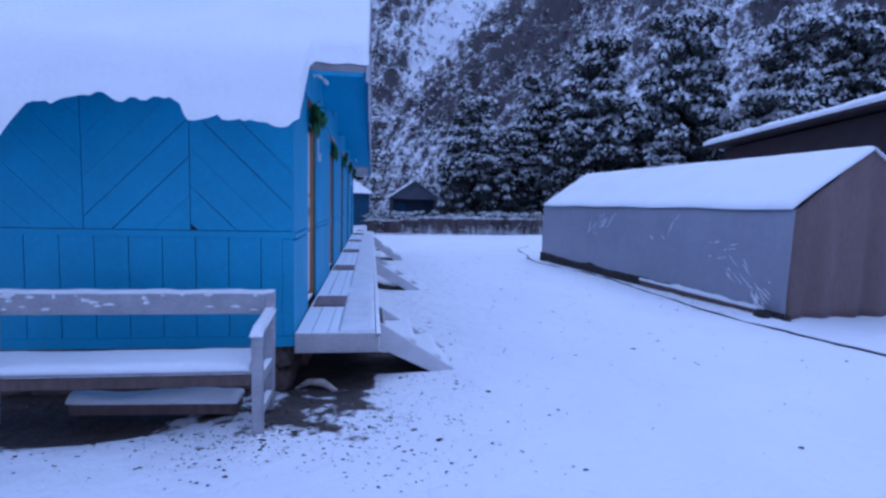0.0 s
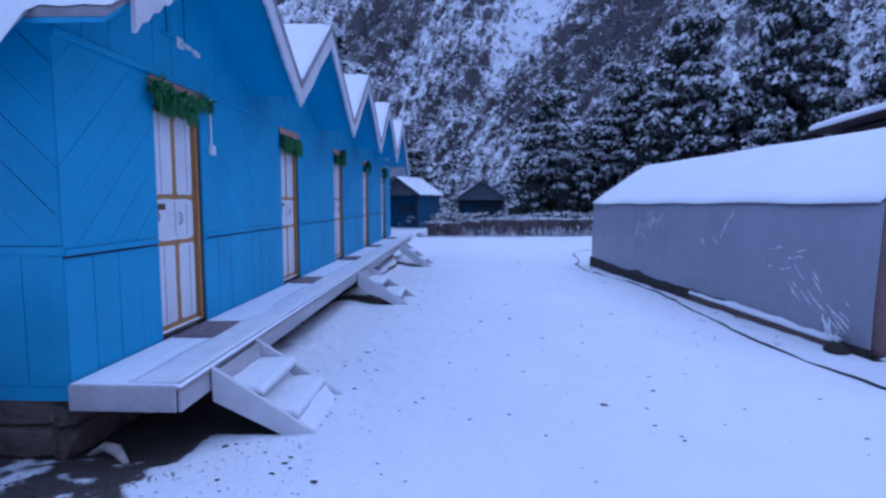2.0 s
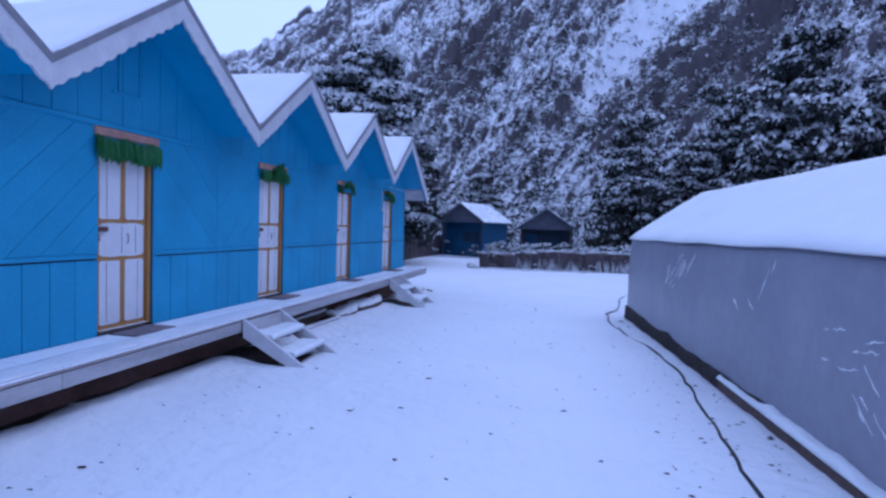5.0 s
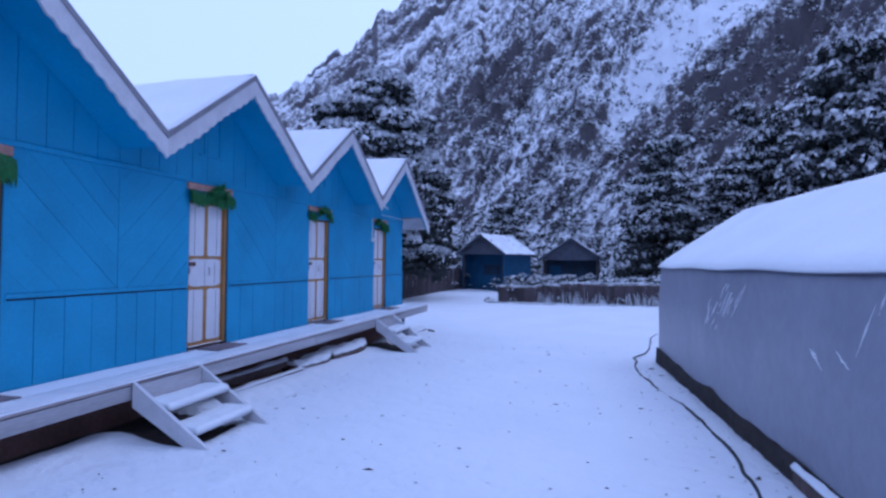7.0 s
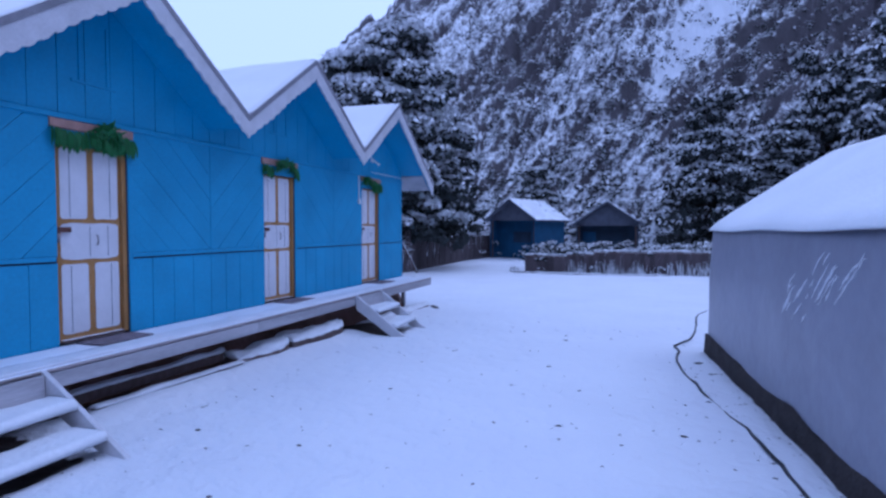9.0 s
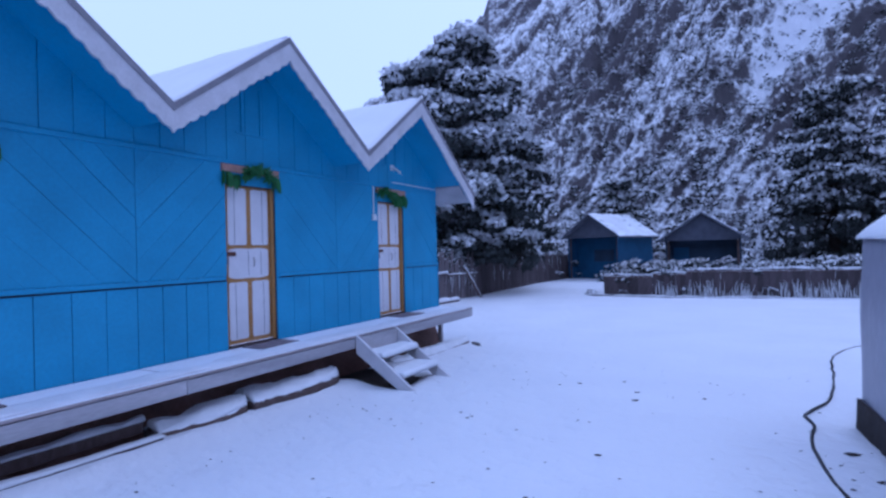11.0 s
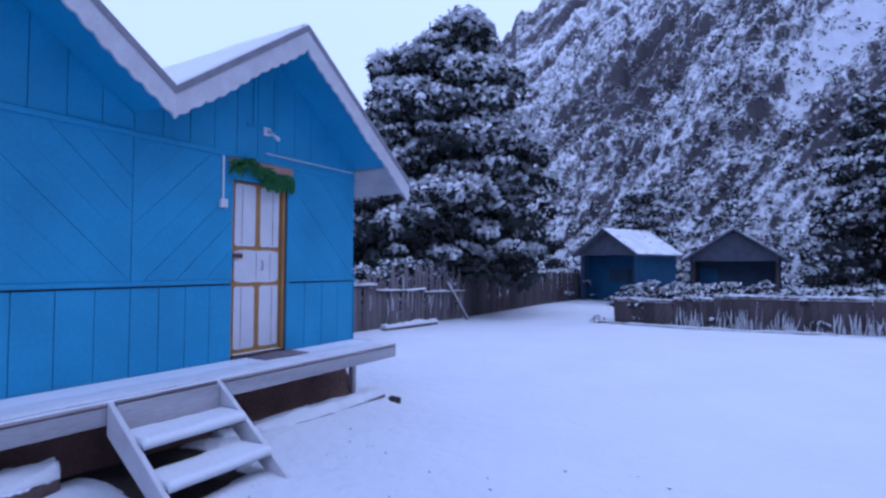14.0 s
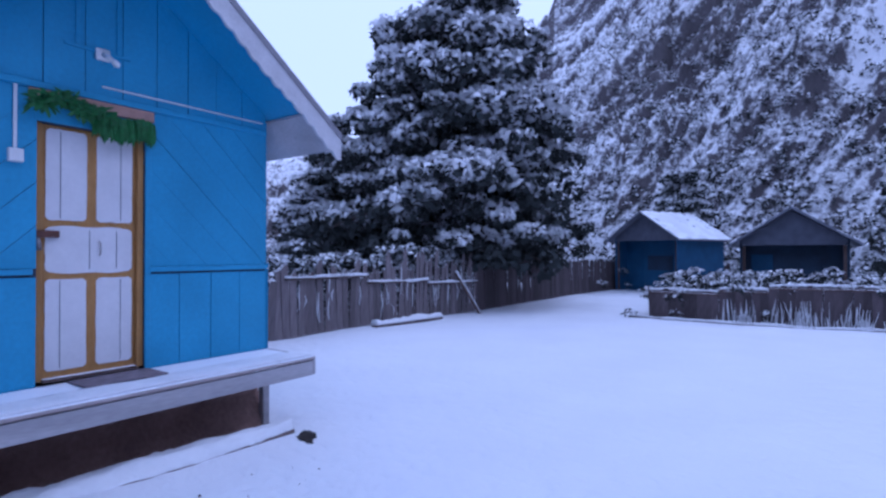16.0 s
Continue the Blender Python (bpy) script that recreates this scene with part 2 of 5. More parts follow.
def box(x0, x1, y0, y1, z0, z1, bevel=0.004):
    bm = bmesh.new()
    bmesh.ops.create_cube(bm, size=1)
    for v in bm.verts:
        v.co = Vector((x0 + (v.co.x + 0.5) * (x1 - x0), y0 + (v.co.y + 0.5) * (y1 - y0), z0 + (v.co.z + 0.5) * (z1 - z0)))
    if bevel:
        bmesh.ops.bevel(bm, geom=bm.edges[:], offset=bevel, segments=1, affect="EDGES", profile=0.5)
    return finish(bm)


def prism(pts, place, depth, bevel=0.0):
    """Extrudes a flat outline (u, v) by depth; place(u, v, w) sets it in space."""
    n = len(pts)
    verts = [place(u, v, 0.0) for u, v in pts] + [place(u, v, depth) for u, v in pts]
    faces = [tuple(range(n))[::-1], tuple(range(n, 2 * n))] + [(i, (i + 1) % n, n + (i + 1) % n, n + i) for i in range(n)]
    bm = bmesh.new()
    vs = [bm.verts.new(v) for v in verts]
    for f in faces:
        bm.faces.new([vs[i] for i in f])
    if bevel:
        bmesh.ops.recalc_face_normals(bm, faces=bm.faces)
        bmesh.ops.bevel(bm, geom=bm.edges[:], offset=bevel, segments=1, affect="EDGES", profile=0.5)
    return finish(bm)


def clip(poly, a, b, c):
    """The part of a convex outline where a*u + b*v >= c."""
    out = []
    for i, p in enumerate(poly):
        q = poly[(i + 1) % len(poly)]
        dp, dq = a * p[0] + b * p[1] - c, a * q[0] + b * q[1] - c
        if dp >= 0:
            out.append(p)
        if dp * dq < 0:
            t = dp / (dp - dq)
            out.append((p[0] + t * (q[0] - p[0]), p[1] + t * (q[1] - p[1])))
    return out


def sheet(us, vs, top, bottom, smooth=True):
    """A closed slab between two surfaces given over a grid."""
    nu, nv = len(us), len(vs)
    U, V = np.meshgrid(us, vs, indexing="ij")
    T, B = np.stack(top(U, V), -1).reshape(-1, 3), np.stack(bottom(U, V), -1).reshape(-1, 3)
    faces, k = [], nu * nv
    for i in range(nu - 1):
        for j in range(nv - 1):
            a, b, c, d = i * nv + j, (i + 1) * nv + j, (i + 1) * nv + j + 1, i * nv + j + 1
            faces += [(a, b, c, d), (k + d, k + c, k + b, k + a)]
    for i in range(nu - 1):
        for j in (0, nv - 1):
            a, b = i * nv + j, (i + 1) * nv + j
            faces.append((a, k + a, k + b, b) if j == 0 else (b, k + b, k + a, a))
    for j in range(nv - 1):
        for i in (0, nu - 1):
            a, b = i * nv + j, i * nv + j + 1
            faces.append((b, k + b, k + a, a) if i == 0 else (a, k + a, k + b, b))
    bm = bmesh.new()
    vv = [bm.verts.new(p) for p in np.vstack([T, B])]
    for f in faces:
        bm.faces.new([vv[i] for i in f])
    return finish(bm, smooth)


def tube(points, radii, sides=7, smooth=True):
    """A bent, tapered round bar along points."""
    P = [Vector([float(c) for c in p]) for p in points]
    if not hasattr(radii, "__len__"):
        radii = [radii] * len(P)
    verts, faces = [], []
    for i, p in enumerate(P):
        d = (P[min(i + 1, len(P) - 1)] - P[max(i - 1, 0)]).normalized()
        s = d.orthogonal().normalized() if abs(d.z) > 0.9 else d.cross(Vector((0, 0, 1))).normalized()
        t = d.cross(s)
        for j in range(sides):
            a = 2 * math.pi * j / sides
            verts.append(p + float(radii[i]) * (math.cos(a) * s + math.sin(a) * t))
    for i in range(len(P) - 1):
        for j in range(sides):
            a, b = i * sides + j, i * sides + (j + 1) % sides
            faces.append((a, b, b + sides, a + sides))
    faces += [tuple(range(sides))[::-1], tuple(range((len(P) - 1) * sides, len(P) * sides))]
    return mesh_from(verts, faces, smooth)


def lump(rx, ry, rz, seed=0, rough=0.25, detail=2):
    """A rounded irregular mass, flat below."""
    bm = bmesh.new()
    bmesh.ops.create_icosphere(bm, subdivisions=detail, radius=1)
    for v in bm.verts:
        k = 1 + rough * noise.noise(v.co * 1.7 + Vector((seed * 3.1, 0, seed)))
        v.co = Vector((v.co.x * rx * k, v.co.y * ry * k, max(v.co.z, -0.35) * rz * k))
    return finish(bm, True)


def flakes(centres, sizes, per, flat, leaf, up, drop, r):
    """Many small bent quads scattered round centres; up: how much they face the sky."""
    n = len(centres)
    C, S = np.repeat(centres, per, 0), np.repeat(sizes, per)
    k = n * per
    d = r.normal(size=(k, 3))
    d /= np.linalg.norm(d, axis=1)[:, None]
    if up > 0.5:
        d[:, 2] = np.abs(d[:, 2])
    rad = r.uniform(0.55, 1.0, k) ** 0.6
    P = C + d * (S * rad)[:, None] * np.array([1, 1, flat])
    P[:, 2] += drop * S
    nrm = r.normal(size=(k, 3)) * (1 - up) + d * 0.5
    nrm[:, 2] += up * 1.6
    nrm /= np.linalg.norm(nrm, axis=1)[:, None]
    t = np.cross(nrm, r.normal(size=(k, 3)))
    t /= np.linalg.norm(t, axis=1)[:, None] + 1e-9
    b = np.cross(nrm, t)
    L = leaf * r.uniform(0.6, 1.5, k) * (S / S.mean()) ** 0.5
    W = L * r.uniform(0.45, 0.8, k)
    t, b = t * L[:, None], b * W[:, None]
    bend = nrm * (L * 0.35)[:, None]
    V = np.stack([P - t - bend, P + b * 0.9, P + t - bend, P - b], 1).reshape(-1, 3)
    me = bpy.data.meshes.new("flakes")
    me.vertices.add(4 * k)
    me.vertices.foreach_set("co", V.ravel())
    me.loops.add(4 * k)
    me.loops.foreach_set("vertex_index", np.arange(4 * k, dtype=np.int32))
    me.polygons.add(k)
    me.polygons.foreach_set("loop_start", np.arange(0, 4 * k, 4, dtype=np.int32))
    me.update(calc_edges=True)
    me.validate()
    return me


# ---- ground and distance ----
def axis(lo, hi, fine_lo, fine_hi, step, far):
    inner = list(np.arange(fine_lo, fine_hi + 1e-6, step))
    outer = [fine_hi + far * (1.35 ** k) for k in range(1, 22) if fine_hi + far * (1.35 ** k) < hi] + [hi]
    back = [fine_lo - far * (1.35 ** k) for k in range(1, 22) if fine_lo - far * (1.35 ** k) > lo] + [lo]
    return np.array(sorted(back + inner + outer))


def build_ground():
    xs, ys = axis(-700, 700, -3.2, 8.2, 0.1, 1.0), axis(-700, 700, -4.0, 20.0, 0.1, 1.0)
    X, Y = np.meshgrid(xs, ys, indexing="ij")
    Z = ground_z(X, Y)
    wob = 0.25 * fbm(X * 1.3, Y * 1.3, 3, 11)
    lip = np.interp(Y, [-1, 0.9, 1.9, 40], [0.85, 0.85, 0.4, 0.4])
    under = np.clip((lip + wob - X) / 0.2, 0, 1) * np.clip((Y + 0.28 + wob) / 0.35, 0, 1) * np.clip((16.1 + wob - Y) / 0.3, 0, 1)
    bench = np.clip((-0.45 + wob - X) / 0.5, 0, 1) * np.clip((Y + 1.17 + wob * 1.4) / 0.2, 0, 1) * (Y < 0.5)
    bare = np.maximum(under, bench) * np.clip((X + 5.5 + wob) / 0.4, 0, 1)
    for ys_ in (0.36, 5.86, 12.21):
        bare = np.maximum(bare, 0.9 * np.clip((1.5 + wob * 0.5 - X) / 0.15, 0, 1) * (X > 0.3) * np.clip((Y - ys_) / 0.1, 0, 1) * np.clip((ys_ + 0.98 - Y) / 0.1, 0, 1))
    near = np.exp(-np.clip(X - 0.6, 0, 9) / 0.7) * np.clip((Y + 2.2) / 1.5, 0, 1) * np.clip((3.2 - Y) / 2.5, 0, 1)
    litter = np.exp(-((X - 0.1) / 0.75) ** 2 - ((Y + 0.85) / 0.5) ** 2)
    fringe = np.maximum(np.maximum(bare, 0.64 * near), 0.7 * litter)
    tent = np.exp(-((X - (7.55 - 0.073 * Y)) / 0.12) ** 2) * (Y > 2.6) * (Y < 13.2)
    fringe = np.maximum(fringe, 0.9 * tent)
    Z = Z - 0.07 * bare - 0.05 * tent + 0.075 * np.exp(-((X - 0.68 - wob) / 0.3) ** 2) * np.clip((Y - 1.2) / 0.8, 0, 1) * np.clip((16.2 - Y) / 0.5, 0, 1)
    bm_faces, nv = [], len(ys)
    for i in range(len(xs) - 1):
        o = i * nv
        bm_faces += [(o + j, o + nv + j, o + nv + j + 1, o + j + 1) for j in range(nv - 1)]
    me = mesh_from(np.stack([X, Y, Z], -1).reshape(-1, 3), bm_faces, True)
    attr = me.attributes.new("bare", "FLOAT", "POINT")
    attr.data.foreach_set("value", np.clip(fringe.ravel() * 0.9, 0, 1))
    ob = part("ground", me, GROUND)
    tagged(ob, "open ground covered in fresh trodden snow with bare soil patches", "ground", kind="structure")


build_ground()


def build_mountain():
    """A steep snowy mountainside all round; its unseen rear is raised to block light."""
    az = np.concatenate([np.linspace(-58, 66, 900), np.linspace(66, 302, 120)[1:]])
    s = np.concatenate([np.linspace(0, 1, 290) ** 1.35, np.linspace(1, 1.35, 12)[1:]])
    # Azimuths 150 to 200 are out of view; height added to dim the side wall.
    ridge = np.interp(az, [-58, -45, -36, -32, -26, -22, -19, -17, -10, 0, 15, 40, 66, 100, 150, 200, 250, 302],
                      [7, 9, 14.2, 16.3, 20.8, 24.6, 26.6, 28.0, 32, 37, 41, 39, 34, 24, 26, 27, 18, 7])
    ridge = ridge + 3.6 * fbm(az / 4.0, az * 0, 5, 91, 0.65) - 1.5 * np.abs(fbm(az / 2.2, az * 0 + 3, 3, 95))
    r0 = np.interp(az, [-58, -30, -15, 0, 15, 40, 66, 100, 200, 302], [75, 70, 62, 66, 72, 62, 55, 70, 120, 75])
    A, Sg = np.meshgrid(np.radians(az), s, indexing="ij")
    R1 = 430.0
    R = r0[:, None] + (R1 - r0[:, None]) * Sg ** 1.15
    H = np.tan(np.radians(ridge))[:, None] * R1
    prof = np.where(Sg <= 1, 0.88 * np.clip(Sg, 0, 1) ** 1.12 + 0.12 * np.clip(Sg, 0, 1) ** 3, 1 - 1.2 * (Sg - 1))
    arc = A * 130.0
    hh = Sg * 330
    u, v = (arc * 0.8 - hh * 0.6), (arc * 0.6 + hh * 0.8)
    rid = 1 - 2 * np.abs(fbm(u / 34, v / 110, 5, 21, 0.55)) * 2.2
    crag = 1 - np.abs(fbm(u / 9, v / 32, 4, 31, 0.6)) * 4
    fine = 0.6 - np.abs(fbm(u / 3.0, v / 9.0, 4, 41, 0.68)) * 3 + 0.6 * fbm(arc / 2.5, hh / 2.5, 2, 43)
    amp = np.clip(Sg * 5, 0, 1)
    chute = np.exp(-((arc - (11.5 + (hh - 48) * 0.5)) / np.clip(4.5 + (hh - 45) * 0.1, 3.5, 16)) ** 2) * np.clip((hh - 36) / 16, 0, 1)
    calm = 1 - 0.8 * chute
    Z = prof * H + amp * calm * (15 * rid * np.clip(0.25 + Sg, 0, 1) + (5.5 + 5 * Sg ** 3) * crag + 4.0 * fine) - amp * 9
    Rn = R + amp * calm * (4.0 * fbm(u / 9, v / 30, 3, 51))
    X, Y = 3 + Rn * np.sin(A), 10 + Rn * np.cos(A)
    Z = Z - 0.6 * np.clip(1 - Sg * 20, 0, 1) - 0.45
    na, ns = A.shape
    P = np.stack([X, Y, Z], -1)
    da, ds = np.gradient(P, axis=0), np.gradient(P, axis=1)
    N = np.cross(da, ds)
    N /= np.linalg.norm(N, axis=2)[..., None] + 1e-9
    nz = np.abs(N[..., 2])
    patch = fbm(u / 22, v / 50, 4, 61)
    cover = np.clip(0.22 + 0.62 * nz + 0.5 * patch + 0.55 * chute + 0.1 * crag - 0.08 * np.clip(1 - Sg * 4, 0, 1), 0, 1.3)
    faces = []
    for i in range(na):
        i2 = (i + 1) % na
        faces += [(i * ns + j, i2 * ns + j, i2 * ns + j + 1, i * ns + j + 1) for j in range(ns - 1)]
    me = mesh_from(P.reshape(-1, 3), faces, True)
    me.attributes.new("cover", "FLOAT", "POINT").data.foreach_set("value", cover.ravel())
    strata = np.stack([u / 2.0, v / 6.5, 0 * u], -1)
    me.attributes.new("strata", "FLOAT_VECTOR", "POINT").data.foreach_set("vector", strata.ravel())
    ob = part("mountain", me, MOUNTAIN)
    tagged(ob, "steep rocky mountainside streaked with snow and dark crags", "mountain", kind="structure")
    return P


SLOPE = build_mountain()


# ---- cabins ----
BAY, DECK_Z, RIDGE, PITCH = 3.2, 0.55, 4.34, 0.74
DOOR_A, DOOR_B, DOOR_T = 1.13, 1.935, 2.6
CACHE = {}


def shared(key, make):
    if key not in CACHE:
        CACHE[key] = make()
    return CACHE[key]


def front(u, v, w):
    return (w, u, v)


def chevrons(region, slope, pitch, key, parent, place=front, depth=0.014, gaps=(0.0005, 0.0006, 0.0008, 0.0012, 0.0035)):
    """Boards laid on the slant, cut to an outline."""
    a = math.radians(45) * slope
    nu, nv = -math.sin(a), math.cos(a)
    ds = [nu * p[0] + nv * p[1] for p in region]
    lo, hi, k = min(ds), max(ds), 0
    joints = random.Random(str(key))
    start = math.floor(lo / pitch) * pitch
    while start + k * pitch < hi:
        gap = joints.choice(gaps)
        d0 = start + k * pitch + gap
        d1 = start + (k + 1) * pitch - 0.0005
        poly = clip(clip(region, nu, nv, d0), -nu, -nv, -d1)
        if len(poly) >= 3:
            area = abs(sum(poly[i][0] * poly[(i + 1) % len(poly)][1] - poly[(i + 1) % len(poly)][0] * poly[i][1] for i in range(len(poly)))) / 2
            if area > 0.002:
                part("board", shared((key, k), lambda q=poly: prism(q, place, depth, 0.0009)), BLUE, parent)
        k += 1


def uprights(u0, u1, z0, top, count, key, parent, place=front, depth=0.014):
    w = (u1 - u0) / count
    for i in range(count):
        a, b = u0 + i * w + 0.003, u0 + (i + 1) * w - 0.003
        jit = 0.0015 * ((i * 7) % 3)
        if callable(top):
            cut = [(a, z0), (b, z0), (b, top(b))] + ([(BAY / 2, top(BAY / 2))] if a < BAY / 2 < b else []) + [(a, top(a))]
        else:
            cut = [(a, z0), (b, z0), (b, top), (a, top)]
        part("board", shared((key, i), lambda q=cut, j=jit: prism(q, place, depth + j, 0.002)), BLUE, parent)


def roof_top(y):
    return RIDGE - PITCH * abs(y - BAY / 2)


def gable_top(y):
    return roof_top(y) - 0.082


def barge(y_low):
    """Gable board along one slope with a scalloped lower edge."""
    s = 1 if y_low > BAY / 2 else -1
    L = abs(y_low - BAY / 2)
    pts, n = [(BAY / 2, RIDGE + 0.06), (y_low, RIDGE + 0.06 - PITCH * L)], int(L / 0.03)
    for i in range(n + 1):
        d = L * (1 - i / n)
        ph = (d / 0.13) % 1.0
        pts.append((BAY / 2 + s * d, RIDGE - 0.205 - PITCH * d - 0.032 * math.sin(math.pi * ph) - 0.012 * math.sin(d * 7.3)))
    return prism(pts, front, 0.03)


def roof_slope(y_low, lift, thick, x0=-5.2, x1=0.636):
    s = 1 if y_low > BAY / 2 else -1
    L = abs(y_low - BAY / 2)
    top = lambda d: RIDGE + lift - PITCH * d
    pts = [(BAY / 2, top(0)), (BAY / 2 + s * L, top(L)), (BAY / 2 + s * L, top(L) - thick), (BAY / 2, top(0) - thick)]
    return prism(pts, lambda u, v, w: (x0 + w, u, v), x1 - x0)


def snow_slope(y_low, seed, ragged=None):
    """Snow lying on one slope; ragged(x) gives how far it hangs past the eave."""
    s = 1 if y_low > BAY / 2 else -1
    L = abs(y_low - BAY / 2)
    us, vs = np.linspace(-5.2, 0.665, 150 if ragged else 40), np.linspace(0, 1, 26)

    def surf(U, V, lift):
        reach = L + (ragged(U) if ragged else 0.03 * fbm(U * 3, U * 0 + seed, 2, seed))
        d = V * reach
        over = np.clip(d - L - 0.02, 0, 9)
        z = RIDGE - PITCH * d - 0.5 * over ** 1.4 * 2
        edge = np.clip((reach - d) / 0.12, 0, 1) ** 0.5
        ex = np.clip((0.665 - U) / 0.08, 0, 1) ** 0.5
        z = z + lift * edge * (0.75 + 0.25 * ex) * (1 + 0.35 * fbm(U * 1.5, d * 1.5 + seed, 3, seed))
        return U, BAY / 2 + s * d, z + 0.012

    return sheet(us, vs, lambda U, V: surf(U, V, 0.1), lambda U, V: surf(U, V, -0.002))


def brushed(y0, y1, z0, z1, seed, bow=0.0):
    """A hand-painted panel outline: cut corners and wavering edges; bow swells the long edges."""
    r = random.Random(seed)
    cut = 0.024
    corners = [(y0 + cut, z0), (y1 - cut, z0), (y1, z0 + cut), (y1, z1 - cut), (y1 - cut, z1), (y0 + cut, z1), (y0, z1 - cut), (y0, z0 + cut)]
    pts = []
    for i, (a, b) in enumerate(corners):
        c, d = corners[(i + 1) % 8]
        n = 1 if i % 2 else 7
        for k in range(n):
            t = k / n
            level = i in (0, 4)
            swell = (bow * abs(math.sin(2 * math.pi * t)) + r.uniform(-0.003, 0.003)) * ((-1 if i == 0 else 1) if level else 0)
            lean = r.uniform(-0.0025, 0.0025) if i in (2, 6) else 0
            pts.append((a + (c - a) * t + lean, b + (d - b) * t + swell))
    return pts


def build_door(parent):
    za, zt, mid = DECK_Z + 0.02, DOOR_T, (DOOR_A + DOOR_B) / 2
    door = part("door", shared("door_slab", lambda: box(-0.05, -0.022, DOOR_A + 0.052, DOOR_B - 0.052, za + 0.005, zt - 0.004)), ORANGE, parent, "ochre wooden door with white panels, shut and padlocked", pose(-0.045, 0, 0))
    part("jamb", shared("jamb_a", lambda: box(-0.06, 0.002, DOOR_A + 0.001, DOOR_A + 0.05, za, zt)), ORANGE, door, "ochre painted door jamb")
    part("jamb", shared("jamb_b", lambda: box(-0.06, 0.02, DOOR_B - 0.05, DOOR_B - 0.001, za, zt)), ORANGE, door, "ochre painted door jamb")
    part("threshold", shared("sill", lambda: box(-0.06, 0.02, DOOR_A + 0.052, DOOR_B - 0.052, za - 0.015, za + 0.02)), TIMBER, door, "worn dark threshold")
    l0, l1, r0, r1 = DOOR_A + 0.075, mid - 0.037, mid + 0.037, DOOR_B - 0.082
    for i, (u0, u1, v0, v1) in enumerate(((l0, l1, 0.64, 1.37), (r0, r1, 0.64, 1.37), (l0, r1, 1.425, 1.785), (l0, l1, 1.84, 2.57), (r0, r1, 1.84, 2.57))):
        panel = part("panel", shared(("panel", i), lambda q=(u0, u1, v0, v1): prism(brushed(*q, 80 + i, 0.016 if i == 2 else 0.0), lambda u, v, w: (w - 0.0215, u, v), 0.006)), DOORWHITE, door, "white panel with wavering hand-painted edges")
        for j, f in enumerate((0.34,) if i != 2 else (0.48, 0.8)):
            y = u0 + (u1 - u0) * (f if i in (0, 2, 3) else 1 - f)
            # Grooves drawn as thin raised strips in the dark gap colour.
            part("seam", shared(("seam", i, j), lambda y=y, q=(v0, v1): box(-0.0155, -0.0138, y, y + 0.005, q[0] + 0.02, q[1] - 0.02, 0)), GAP_SHADE, panel)
    part("hasp", shared("hasp", lambda: box(0.007, 0.028, DOOR_A - 0.01, DOOR_A + 0.16, 1.7, 1.755, 0.004)), RUST, door, "rusty brown door hasp")
    part("padlock", shared("padlock", lambda: tube([(0.03, DOOR_A + 0.015, 1.70), (0.033, DOOR_A + 0.015, 1.66), (0.03, DOOR_A + 0.02, 1.6)], [0.008, 0.02, 0.018])), STEEL, door, "steel padlock hanging from the hasp")
    part("pull_handle", shared("pull", lambda: tube([(-0.016, mid + 0.06, 1.56), (0.01, mid + 0.06, 1.575), (0.01, mid + 0.06, 1.66), (-0.016, mid + 0.06, 1.675)], 0.006)), STEEL, door, "thin steel pull handle")


